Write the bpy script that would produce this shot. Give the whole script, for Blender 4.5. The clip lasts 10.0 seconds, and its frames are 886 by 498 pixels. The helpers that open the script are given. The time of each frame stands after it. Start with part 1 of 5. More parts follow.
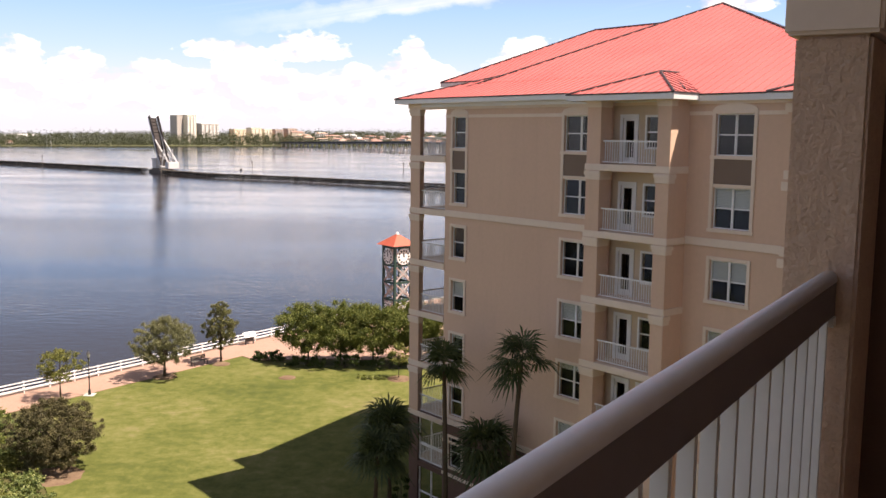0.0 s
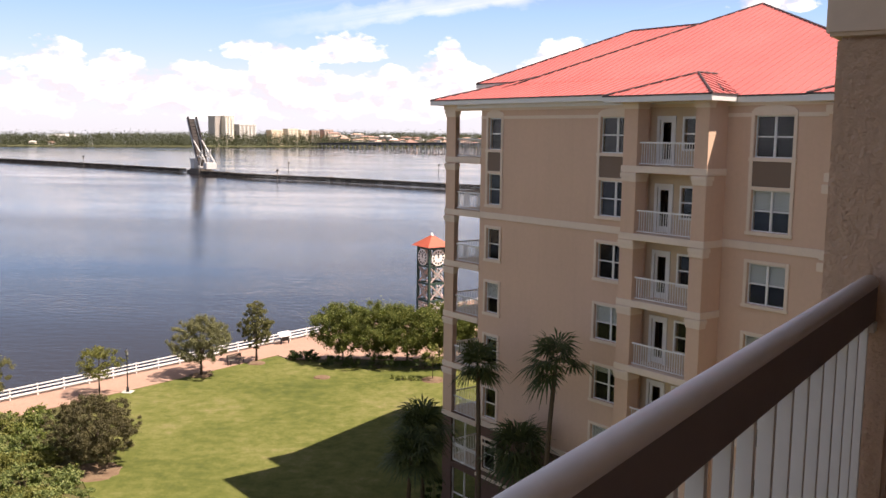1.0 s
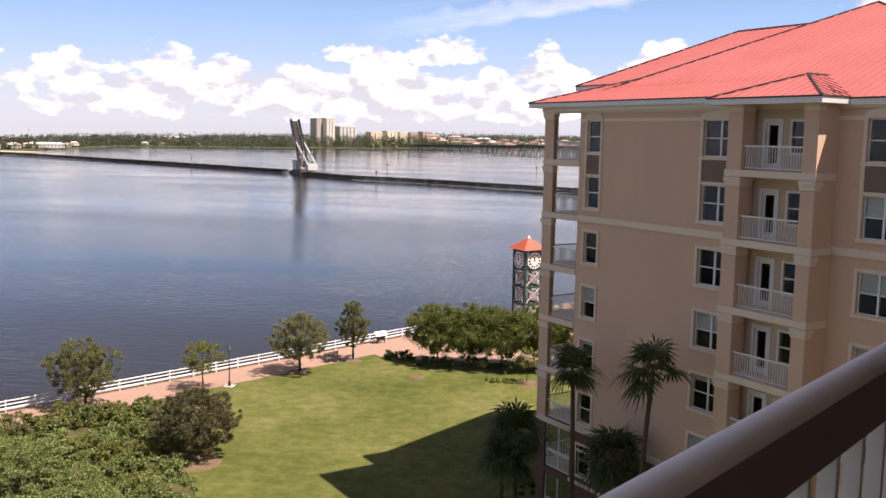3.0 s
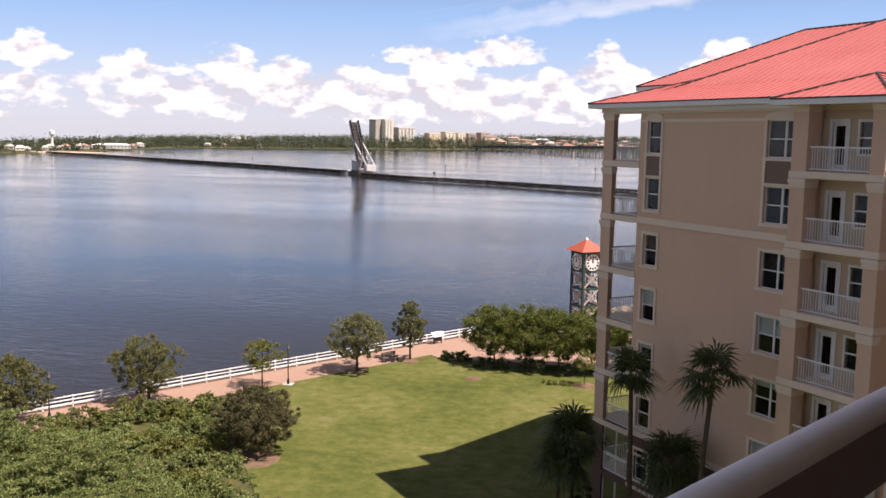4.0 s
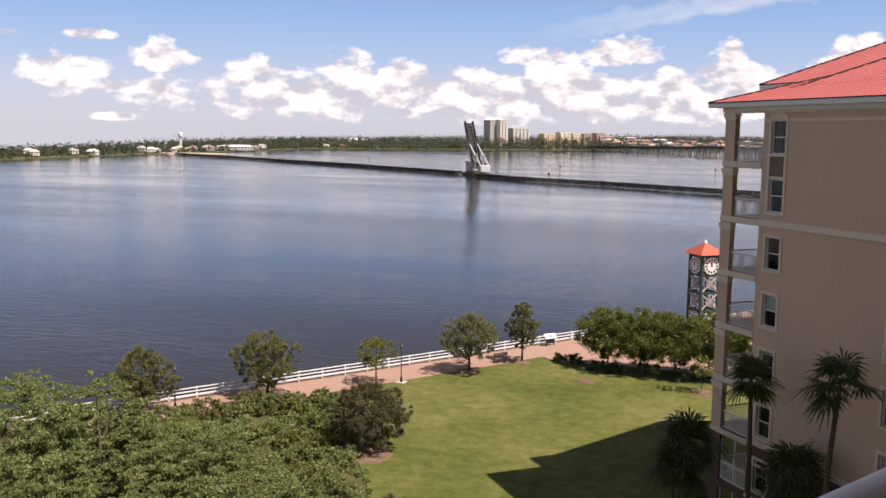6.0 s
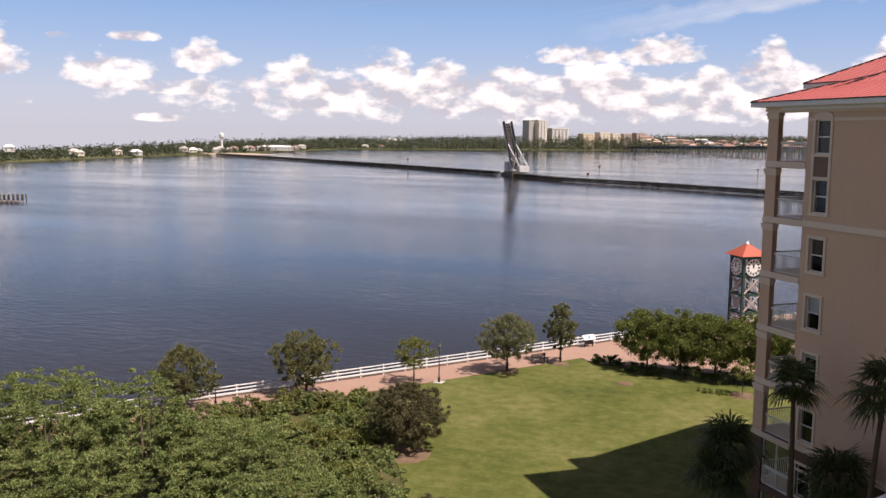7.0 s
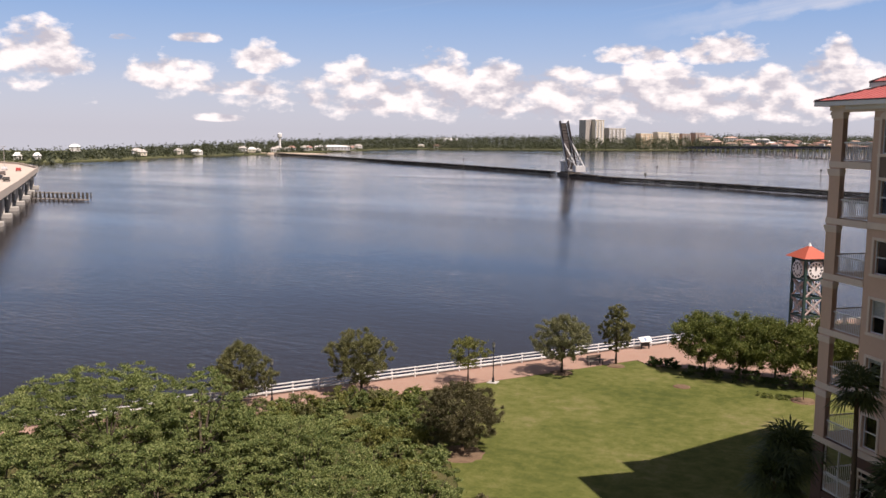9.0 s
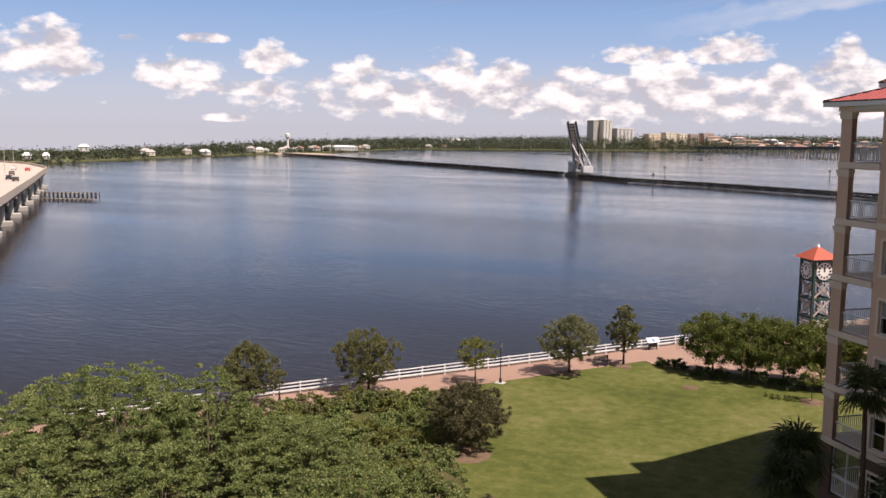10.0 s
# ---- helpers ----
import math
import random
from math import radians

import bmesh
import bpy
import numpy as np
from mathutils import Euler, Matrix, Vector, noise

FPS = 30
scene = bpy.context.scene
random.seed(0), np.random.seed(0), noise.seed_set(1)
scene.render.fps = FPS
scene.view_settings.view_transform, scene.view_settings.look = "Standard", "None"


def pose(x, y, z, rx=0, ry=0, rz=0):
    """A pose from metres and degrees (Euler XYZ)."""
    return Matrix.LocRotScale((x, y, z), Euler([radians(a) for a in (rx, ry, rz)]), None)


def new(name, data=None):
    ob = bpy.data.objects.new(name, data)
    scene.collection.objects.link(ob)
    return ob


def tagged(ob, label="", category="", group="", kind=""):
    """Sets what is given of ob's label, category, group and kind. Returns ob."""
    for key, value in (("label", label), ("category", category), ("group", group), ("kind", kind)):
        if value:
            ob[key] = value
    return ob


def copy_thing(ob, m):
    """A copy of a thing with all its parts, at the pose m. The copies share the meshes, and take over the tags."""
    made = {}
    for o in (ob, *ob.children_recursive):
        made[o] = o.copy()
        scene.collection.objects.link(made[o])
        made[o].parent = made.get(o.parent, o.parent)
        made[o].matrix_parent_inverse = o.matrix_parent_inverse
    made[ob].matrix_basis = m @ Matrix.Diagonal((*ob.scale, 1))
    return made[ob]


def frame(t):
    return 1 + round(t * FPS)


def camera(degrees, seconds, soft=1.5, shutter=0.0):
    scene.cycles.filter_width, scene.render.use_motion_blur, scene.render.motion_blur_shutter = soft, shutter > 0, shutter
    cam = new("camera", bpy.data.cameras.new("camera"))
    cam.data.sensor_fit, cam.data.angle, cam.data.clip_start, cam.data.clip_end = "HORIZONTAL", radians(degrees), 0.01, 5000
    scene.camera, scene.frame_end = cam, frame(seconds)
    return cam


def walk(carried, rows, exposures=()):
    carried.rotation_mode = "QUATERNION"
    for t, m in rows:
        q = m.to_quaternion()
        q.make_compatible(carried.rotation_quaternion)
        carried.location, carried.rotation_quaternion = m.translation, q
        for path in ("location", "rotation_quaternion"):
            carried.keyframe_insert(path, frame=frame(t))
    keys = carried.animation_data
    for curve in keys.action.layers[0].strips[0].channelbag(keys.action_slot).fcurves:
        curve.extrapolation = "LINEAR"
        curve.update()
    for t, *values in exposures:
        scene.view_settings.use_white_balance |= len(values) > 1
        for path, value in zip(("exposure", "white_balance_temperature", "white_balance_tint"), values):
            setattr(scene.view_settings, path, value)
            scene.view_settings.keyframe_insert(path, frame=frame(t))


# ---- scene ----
# ---------------------------------------------------------------- camera
EYE = 22.55
TURNS = [
    (0.0, 0.100, -7.001, -0.702), (0.5, 1.054, -6.972, -0.781), (1.0, 2.273, -6.952, -0.821), (1.5, 3.541, -6.928, -0.923),
    (2.0, 4.967, -6.910, -0.971), (2.5, 6.557, -6.902, -1.016), (4.0, 11.851, -6.903, -0.972), (4.5, 13.562, -6.900, -0.972),
    (5.0, 15.341, -6.912, -0.903), (5.5, 17.323, -6.942, -0.819), (7.0, 21.239, -6.974, -0.666), (7.5, 22.486, -6.983, -0.626),
    (8.0, 23.278, -6.997, -0.634), (8.5, 24.031, -7.003, -0.636), (9.0, 24.662, -7.025, -0.649), (9.5, 24.988, -7.022, -0.674),
    (10.0, 25.130, -7.014, -0.690)]
cam = camera(51.1, 10.0, soft=1.5)
walk(cam, [(t, pose(0, 0, EYE, 90 + p, r, y)) for t, y, p, r in TURNS],
     exposures=[(0.0, 1.16, 7250, 20), (2.0, 0.98, 7050, 20), (4.0, 0.76, 6850, 20), (7.0, 0.47, 6800, 20), (10.0, 0.39, 6800, 20)])

# ---------------------------------------------------------------- sun and sky
SUN_TO = Vector((0.979, -0.203, 0)).normalized()
SUN_EL = radians(60.8)
sun = new("sun", bpy.data.lights.new("sun", "SUN"))
sun.data.energy, sun.data.angle, sun.data.color = 5.0, radians(0.5), (1.0, 0.94, 0.85)
sun.rotation_euler = (Vector((SUN_TO.x * math.cos(SUN_EL), SUN_TO.y * math.cos(SUN_EL), math.sin(SUN_EL)))).to_track_quat("Z", "Y").to_euler()


class Nodes:
    """Short hand for building a node tree."""
    def __init__(self, tree):
        self.tree = tree

    def add(self, kind, _out=0, **inputs):
        node = self.tree.nodes.new(kind)
        for key, value in inputs.items():
            self.put(node, key, value)
        return node

    def put(self, node, key, value):
        socket = node.inputs[int(key[1:])] if key[0] == "i" and key[1:].isdigit() else node.inputs[key.replace("_", " ")]
        if isinstance(value, bpy.types.NodeSocket):
            self.tree.links.new(value, socket)
        else:
            socket.default_value = value

    def math(self, op, a, b=0.0, c=0.0, clamp=False):
        node = self.tree.nodes.new("ShaderNodeMath")
        node.operation, node.use_clamp = op, clamp
        for i, value in enumerate((a, b, c)):
            self.put(node, "i%d" % i, value)
        return node.outputs[0]

    def noise(self, vector, scale, detail=4.0, rough=0.55, distort=0.0):
        node = self.add("ShaderNodeTexNoise", Vector=vector, Scale=scale, Detail=detail, Roughness=rough, Distortion=distort)
        return node.outputs[0]

    def ramp(self, value, stops):
        node = self.tree.nodes.new("ShaderNodeValToRGB")
        self.put(node, "i0", value)
        e = node.color_ramp.elements
        while len(e) < len(stops):
            e.new(0.5)
        for el, (pos, col) in zip(e, stops):
            el.position = pos
            el.color = (*col, 1) if isinstance(col, (tuple, list)) else (col, col, col, 1)
        return node.outputs[0]

    def mix(self, fac, a, b, blend="MIX"):
        node = self.tree.nodes.new("ShaderNodeMix")
        node.data_type, node.blend_type = "RGBA", blend
        for i, value in ((0, fac), (6, a), (7, b)):
            if not isinstance(value, bpy.types.NodeSocket) and i > 0 and len(value) == 3:
                value = (*value, 1)
            self.put(node, "i%d" % i, value)
        return node.outputs[2]


world = bpy.data.worlds.new("sky")
scene.world = world
world.use_nodes = True
wt = Nodes(world.node_tree)
world.node_tree.nodes.clear()
sky = wt.tree.nodes.new("ShaderNodeTexSky")
sky.sky_type, sky.sun_disc, sky.sun_elevation = "NISHITA", False, SUN_EL
sky.sun_rotation = math.atan2(SUN_TO.x, SUN_TO.y)
sky.air_density, sky.dust_density, sky.ozone_density = 1.0, 0.6, 2.0
way = wt.add("ShaderNodeTexCoord").outputs["Generated"]
sep = wt.add("ShaderNodeSeparateXYZ", Vector=way)
wt.put(sky, "i0", wt.add("ShaderNodeCombineXYZ", X=sep.outputs[0], Y=sep.outputs[1], Z=wt.math("MAXIMUM", sep.outputs[2], 0.004)).outputs[0])
flat = wt.math("POWER", wt.math("ADD", wt.math("POWER", sep.outputs[0], 2.0), wt.math("POWER", sep.outputs[1], 2.0)), 0.5)
lift = wt.math("DIVIDE", sep.outputs[2], wt.math("MAXIMUM", flat, 0.001))          # tangent of the elevation
turn = wt.math("ARCTAN2", sep.outputs[0], sep.outputs[1])                          # bearing, clockwise from +y


def puff(az, el, w, h):
    """A heap cloud's body: 1 in its middle, 0 at its edge; flat below. Degrees."""
    dx = wt.math("DIVIDE", wt.math("SUBTRACT", turn, radians(-az)), radians(w))
    dz = wt.math("DIVIDE", wt.math("SUBTRACT", lift, math.tan(radians(el))), radians(h))
    low = wt.math("MULTIPLY", wt.math("MINIMUM", dz, 0.0), 2.2)
    up = wt.math("MAXIMUM", dz, 0.0)
    r2 = wt.math("ADD", wt.math("MULTIPLY", dx, dx), wt.math("ADD", wt.math("MULTIPLY", up, up), wt.math("MULTIPLY", low, low)))
    return wt.math("SUBTRACT", 1.0, r2)


# noise space: bearing and height
cv = wt.add("ShaderNodeCombineXYZ", X=wt.math("MULTIPLY", turn, 18.0), Y=wt.math("MULTIPLY", lift, 32.0), Z=0.7).outputs[0]
fine = wt.noise(cv, 1.9, 9.0, 0.56)
broad = wt.noise(cv, 0.8, 3.0, 0.5)
body = None
for az, el, w, h in ((47.9, 4.0, 2.9, 2.3), (46.6, 3.6, 2.2, 1.3), (40.6, 3.1, 2.7, 1.8), (35.7, 4.1, 2.0, 1.4), (30.4, 3.3, 2.0, 1.6), (39.3, 5.4, 1.7, 0.6), (43.4, 5.3, 0.9, 0.3),
                     (24.6, 3.5, 2.2, 1.9), (21.6, 3.4, 2.0, 1.3), (13.2, 4.7, 3.2, 0.9), (8.2, 4.8, 2.9, 1.3), (1.8, 4.4, 1.0, 1.6), (12.0, 3.7, 2.2, 0.9), (17.4, 3.2, 2.2, 1.1),
                     (5.6, 3.2, 2.0, 1.1), (2.2, 3.3, 3.0, 1.6), (-6.0, 4.0, 4.0, 2.0), (-17.0, 7.6, 2.6, 0.9), (60.0, 4.0, 5.0, 2.0), (38.4, 0.8, 1.7, 0.4), (36.6, 2.5, 3.4, 0.8)):
    one = puff(az, el, w, h)
    body = one if body is None else wt.math("MAXIMUM", body, one)
# a bank of lower cloud along the horizon, thinner to the west
bank = wt.math("SUBTRACT", 1.0, wt.math("POWER", wt.math("DIVIDE", wt.math("SUBTRACT", lift, math.tan(radians(2.35))), radians(1.5)), 2.0))
bank = wt.math("SUBTRACT", bank, wt.math("MULTIPLY", wt.math("SUBTRACT", wt.math("MULTIPLY", turn, -1.0), radians(26)), 3.6, clamp=True))
body = wt.math("MAXIMUM", wt.math("MINIMUM", body, 0.72), wt.math("MINIMUM", bank, 0.70))
shape = wt.math("ADD", wt.math("MULTIPLY", wt.math("SUBTRACT", fine, 0.5), 3.0), wt.math("MULTIPLY", wt.math("SUBTRACT", broad, 0.5), 0.9))
heap = wt.math("MULTIPLY", wt.math("ADD", wt.math("MAXIMUM", body, -1.6), wt.math("SUBTRACT", shape, 0.10)), 1.9, clamp=True)
# thin high streaks
sv = wt.add("ShaderNodeCombineXYZ", X=wt.math("ADD", wt.math("MULTIPLY", turn, 3.0), wt.math("MULTIPLY", lift, -10.0)),
            Y=wt.math("ADD", wt.math("MULTIPLY", lift, 40.0), wt.math("MULTIPLY", turn, -7.0))).outputs[0]
streak = wt.math("MULTIPLY", wt.math("SUBTRACT", wt.noise(sv, 1.0, 6.0, 0.6), 0.56), 4.0, clamp=True)
streak = wt.math("MULTIPLY", streak, wt.math("MULTIPLY", wt.math("SUBTRACT", lift, 0.11), 18.0, clamp=True))
ray_az = wt.math("SUBTRACT", lift, wt.math("ADD", 0.130, wt.math("MULTIPLY", wt.math("ADD", turn, 0.09), 0.15)))
wisp = wt.math("SUBTRACT", 1.0, wt.math("POWER", wt.math("DIVIDE", wt.math("ADD", ray_az, wt.math("MULTIPLY", wt.math("SUBTRACT", fine, 0.5), 0.03)), 0.013), 2.0), clamp=True)
wisp = wt.math("MULTIPLY", wisp, wt.math("MULTIPLY", wt.math("ADD", wt.noise(sv, 1.6, 6.0, 0.6), -0.22), 2.2, clamp=True))
wisp = wt.math("MULTIPLY", wisp, wt.math("SUBTRACT", 1.0, wt.math("POWER", wt.math("DIVIDE", wt.math("ADD", turn, 0.02), 0.22), 2.0), clamp=True))
veil = wt.math("MAXIMUM", wt.math("MULTIPLY", streak, 0.35), wt.math("MULTIPLY", wisp, 0.55))
# flat grey bases under bright tops
under = wt.math("MULTIPLY", wt.math("SUBTRACT", wt.noise(wt.add("ShaderNodeVectorMath", i0=cv, i1=(0.0, 0.55, 0.0)).outputs[0], 1.9, 7.0, 0.52), wt.noise(cv, 1.9, 7.0, 0.52)), 4.2)
tone = wt.math("ADD", 0.45, under, clamp=True)
cloud = wt.ramp(tone, [(0.0, (9.2, 9.0, 8.9)), (0.40, (7.6, 7.5, 7.6)), (0.75, (5.9, 5.9, 6.3)), (1.0, (4.9, 5.0, 5.6))])
pale = wt.ramp(wt.math("MULTIPLY", lift, 1.0), [(0.0, (5.0, 5.4, 6.5)), (0.045, (4.4, 5.1, 6.7)), (0.085, (3.1, 4.5, 7.0)), (0.13, (2.1, 3.8, 6.8)), (0.155, (1.9, 3.0, 5.2)), (0.22, (1.6, 1.8, 2.4)), (0.4, (1.6, 1.7, 2.1))])
air = wt.mix(0.75, sky.outputs[0], pale)
air = wt.mix(veil, air, (7.4, 7.5, 7.6))
air = wt.mix(heap, air, cloud)
bg = wt.add("ShaderNodeBackground", Color=air, Strength=0.086)
wt.tree.links.new(bg.outputs[0], wt.add("ShaderNodeOutputWorld").inputs[0])

# ---------------------------------------------------------------- materials
MATS = {}


def material(name, build):
    if name not in MATS:
        m = bpy.data.materials.new(name)
        m.use_nodes = True
        m.node_tree.nodes.clear()
        nd = Nodes(m.node_tree)
        out = nd.add("ShaderNodeOutputMaterial")
        m.node_tree.links.new(build(nd), out.inputs[0])
        MATS[name] = m
    return MATS[name]


def plain(name, color, rough=0.6, metal=0.0, vary=0.12, grain=3.0, bump=0.0, bump_scale=40.0, spec=0.5, dirt=0.0, by_object=0.0):
    """A painted, plastered or metal surface: two scales of variation, optional relief and stains."""
    def build(nd):
        at = nd.add("ShaderNodeTexCoord").outputs["Object"]
        big = nd.noise(at, grain * 0.15, 3.0)
        small = nd.noise(at, grain * 4.0, 5.0)
        f = nd.math("ADD", nd.math("MULTIPLY", big, 0.6), nd.math("MULTIPLY", small, 0.4))
        dark = tuple(c * (1 - vary) for c in color)
        light = tuple(min(1, c * (1 + vary)) for c in color)
        col = nd.ramp(f, [(0.3, dark), (0.7, light)])
        if dirt:
            st = nd.add("ShaderNodeMapping", Vector=at, Scale=(1.2, 1.2, 0.12)).outputs[0]
            run = nd.math("MULTIPLY", nd.math("SUBTRACT", nd.noise(st, 1.6, 6.0, 0.65), 0.5), 4.0, clamp=True)
            col = nd.mix(nd.math("MULTIPLY", run, dirt), col, tuple(c * 0.6 for c in color))
        if by_object:
            rnd = nd.add("ShaderNodeObjectInfo").outputs["Random"]
            col = nd.mix(1.0, col, nd.ramp(rnd, [(0.0, 1 - by_object), (1.0, 1.0)]), "MULTIPLY")
        p = nd.add("ShaderNodeBsdfPrincipled", Base_Color=col, Roughness=rough, Metallic=metal)
        p.inputs["Specular IOR Level"].default_value = spec
        if bump:
            b = nd.add("ShaderNodeBump", Strength=bump, Distance=0.02, Height=nd.noise(at, bump_scale, 6.0, 0.6))
            nd.put(p, "Normal", b.outputs[0])
        return p.outputs[0]
    return material(name, build)


STUCCO = plain("tan_stucco", (0.66, 0.45, 0.325), 0.9, vary=0.06, grain=1.2, bump=0.25, bump_scale=60, dirt=0.12)
STUCCO_IN = plain("cream_stucco", (0.60, 0.47, 0.33), 0.9, vary=0.05, grain=1.2, bump=0.2, bump_scale=60)
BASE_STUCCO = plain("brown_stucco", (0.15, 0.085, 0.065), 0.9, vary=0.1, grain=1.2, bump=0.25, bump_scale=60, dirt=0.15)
PANEL_BROWN = plain("brown_panel", (0.20, 0.14, 0.105), 0.8, vary=0.06)
TRIM = plain("cream_trim", (0.76, 0.62, 0.50), 0.8, vary=0.06, dirt=0.12)
WHITE = plain("white_paint", (0.78, 0.77, 0.75), 0.45, vary=0.05)
FASCIA = plain("white_gutter", (0.72, 0.70, 0.67), 0.4, vary=0.05)
GUTTER = plain("dark_drip_edge", (0.05, 0.035, 0.035), 0.5, vary=0.2)
DARK = plain("dark_room", (0.03, 0.026, 0.024), 0.9, vary=0.3)
BLIND = plain("pale_blind", (0.74, 0.72, 0.68), 0.8, vary=0.06, grain=8)
CURTAIN = plain("grey_curtain", (0.35, 0.33, 0.31), 0.9, vary=0.2, grain=8)
CONCRETE = plain("concrete", (0.46, 0.43, 0.39), 0.9, vary=0.16, grain=0.5, bump=0.3, bump_scale=12, dirt=0.4)
BLACK_IRON = plain("black_iron", (0.018, 0.018, 0.02), 0.45, vary=0.2)
DARK_WOOD = plain("weathered_timber", (0.14, 0.12, 0.10), 0.9, vary=0.35, grain=0.8, by_object=0.4)
PALE_WOOD = plain("grey_timber", (0.24, 0.21, 0.18), 0.9, vary=0.3, grain=0.8)


def roof_metal():
    def build(nd):
        at = nd.add("ShaderNodeTexCoord").outputs["Object"]
        f = nd.noise(at, 0.25, 4.0)
        col = nd.ramp(f, [(0.3, (0.425, 0.112, 0.104)), (0.7, (0.480, 0.142, 0.130))])
        fine = nd.noise(at, 9.0, 4.0)
        col = nd.mix(nd.math("MULTIPLY", fine, 0.15), col, (0.496, 0.1892, 0.1548))
        p = nd.add("ShaderNodeBsdfPrincipled", Base_Color=col, Roughness=0.42)
        return p.outputs[0]
    return material("red_standing_seam_metal", build)


def clear_glass():
    def build(nd):
        t = nd.add("ShaderNodeBsdfTransparent", Color=(0.90, 0.92, 0.92, 1))
        g = nd.add("ShaderNodeBsdfGlossy", Color=(0.9, 0.91, 0.92, 1), Roughness=0.03)
        at = nd.add("ShaderNodeTexCoord").outputs["Object"]
        b = nd.add("ShaderNodeBump", Strength=0.08, Distance=0.03, Height=nd.noise(at, 1.6, 2.0))
        nd.put(g, "Normal", b.outputs[0])
        f = nd.add("ShaderNodeFresnel", IOR=1.55)
        m = nd.add("ShaderNodeMixShader", Fac=nd.math("MULTIPLY", nd.math("MINIMUM", f.outputs[0], 0.12), 0.3))
        nd.tree.links.new(t.outputs[0], m.inputs[1])
        nd.tree.links.new(g.outputs[0], m.inputs[2])
        return m.outputs[0]
    return material("window_glass", build)


def water_surface():
    def build(nd):
        at = nd.add("ShaderNodeTexCoord").outputs["Object"]
        m1 = nd.add("ShaderNodeMapping", Vector=at, Rotation=(0, 0, radians(20)), Scale=(0.8, 2.0, 1)).outputs[0]
        m2 = nd.add("ShaderNodeMapping", Vector=at, Rotation=(0, 0, radians(-15)), Scale=(2.4, 5.0, 1)).outputs[0]
        slick = nd.noise(nd.add("ShaderNodeMapping", Vector=at, Rotation=(0, 0, radians(8)), Scale=(0.0045, 0.016, 1)).outputs[0], 1.0, 5.0, 0.6)
        h = nd.math("ADD", nd.math("MULTIPLY", nd.noise(m1, 0.5, 4.0), 1.0), nd.math("MULTIPLY", nd.noise(m2, 0.6, 4.0), 0.45))
        b = nd.add("ShaderNodeBump", Strength=nd.ramp(slick, [(0.40, 0.22), (0.62, 0.70)]), Distance=0.09, Height=h)
        col = nd.ramp(slick, [(0.35, (0.014, 0.012, 0.014)), (0.65, (0.022, 0.019, 0.020))])
        p = nd.add("ShaderNodeBsdfPrincipled", Base_Color=col, Roughness=nd.ramp(slick, [(0.38, 0.06), (0.62, 0.13)]), IOR=1.33, Normal=b.outputs[0])
        p.inputs["Specular IOR Level"].default_value = 0.34
        return p.outputs[0]
    return material("river_water", build)


def grass_lawn():
    def build(nd):
        at = nd.add("ShaderNodeTexCoord").outputs["Object"]
        big = nd.noise(at, 0.09, 4.0, 0.6)
        mid = nd.noise(at, 0.9, 6.0, 0.7)
        fine = nd.noise(at, 14.0, 4.0, 0.7)
        f = nd.math("ADD", nd.math("MULTIPLY", big, 0.38), nd.math("ADD", nd.math("MULTIPLY", mid, 0.37), nd.math("MULTIPLY", fine, 0.25)))
        col = nd.ramp(f, [(0.40, (0.058, 0.072, 0.018)), (0.485, (0.093, 0.104, 0.026)), (0.545, (0.128, 0.130, 0.040)), (0.63, (0.192, 0.164, 0.082))])
        b = nd.add("ShaderNodeBump", Strength=0.6, Distance=0.06, Height=fine)
        p = nd.add("ShaderNodeBsdfPrincipled", Base_Color=col, Roughness=0.95, Normal=b.outputs[0])
        p.inputs["Specular IOR Level"].default_value = 0.1
        return p.outputs[0]
    return material("lawn_grass", build)


def brick_paving():
    def build(nd):
        at = nd.add("ShaderNodeTexCoord").outputs["Object"]
        rot = nd.add("ShaderNodeMapping", Vector=at, Rotation=(0, 0, radians(-53.6))).outputs[0]
        br = nd.add("ShaderNodeTexBrick", Vector=rot, Color1=(0.29, 0.16, 0.112, 1), Color2=(0.325, 0.20, 0.145, 1), Mortar=(0.30, 0.22, 0.17, 1), Scale=1.0)
        br.inputs["Brick Width"].default_value, br.inputs["Row Height"].default_value, br.inputs["Mortar Size"].default_value = 0.22, 0.11, 0.008
        wear = nd.noise(at, 0.35, 5.0, 0.65)
        col = nd.mix(nd.math("MULTIPLY", nd.math("SUBTRACT", wear, 0.35), 1.2, clamp=True), br.outputs[0], (0.35, 0.24, 0.185))
        p = nd.add("ShaderNodeBsdfPrincipled", Base_Color=col, Roughness=0.85)
        return p.outputs[0]
    return material("pink_brick_paving", build)


def soil(name, a, b):
    def build(nd):
        at = nd.add("ShaderNodeTexCoord").outputs["Object"]
        f = nd.math("ADD", nd.math("MULTIPLY", nd.noise(at, 0.5, 5.0), 0.6), nd.math("MULTIPLY", nd.noise(at, 12.0, 4.0), 0.4))
        bm = nd.add("ShaderNodeBump", Strength=0.8, Distance=0.05, Height=nd.noise(at, 18.0, 5.0))
        p = nd.add("ShaderNodeBsdfPrincipled", Base_Color=nd.ramp(f, [(0.35, a), (0.65, b)]), Roughness=0.95, Normal=bm.outputs[0])
        p.inputs["Specular IOR Level"].default_value = 0.1
        return p.outputs[0]
    return material(name, build)


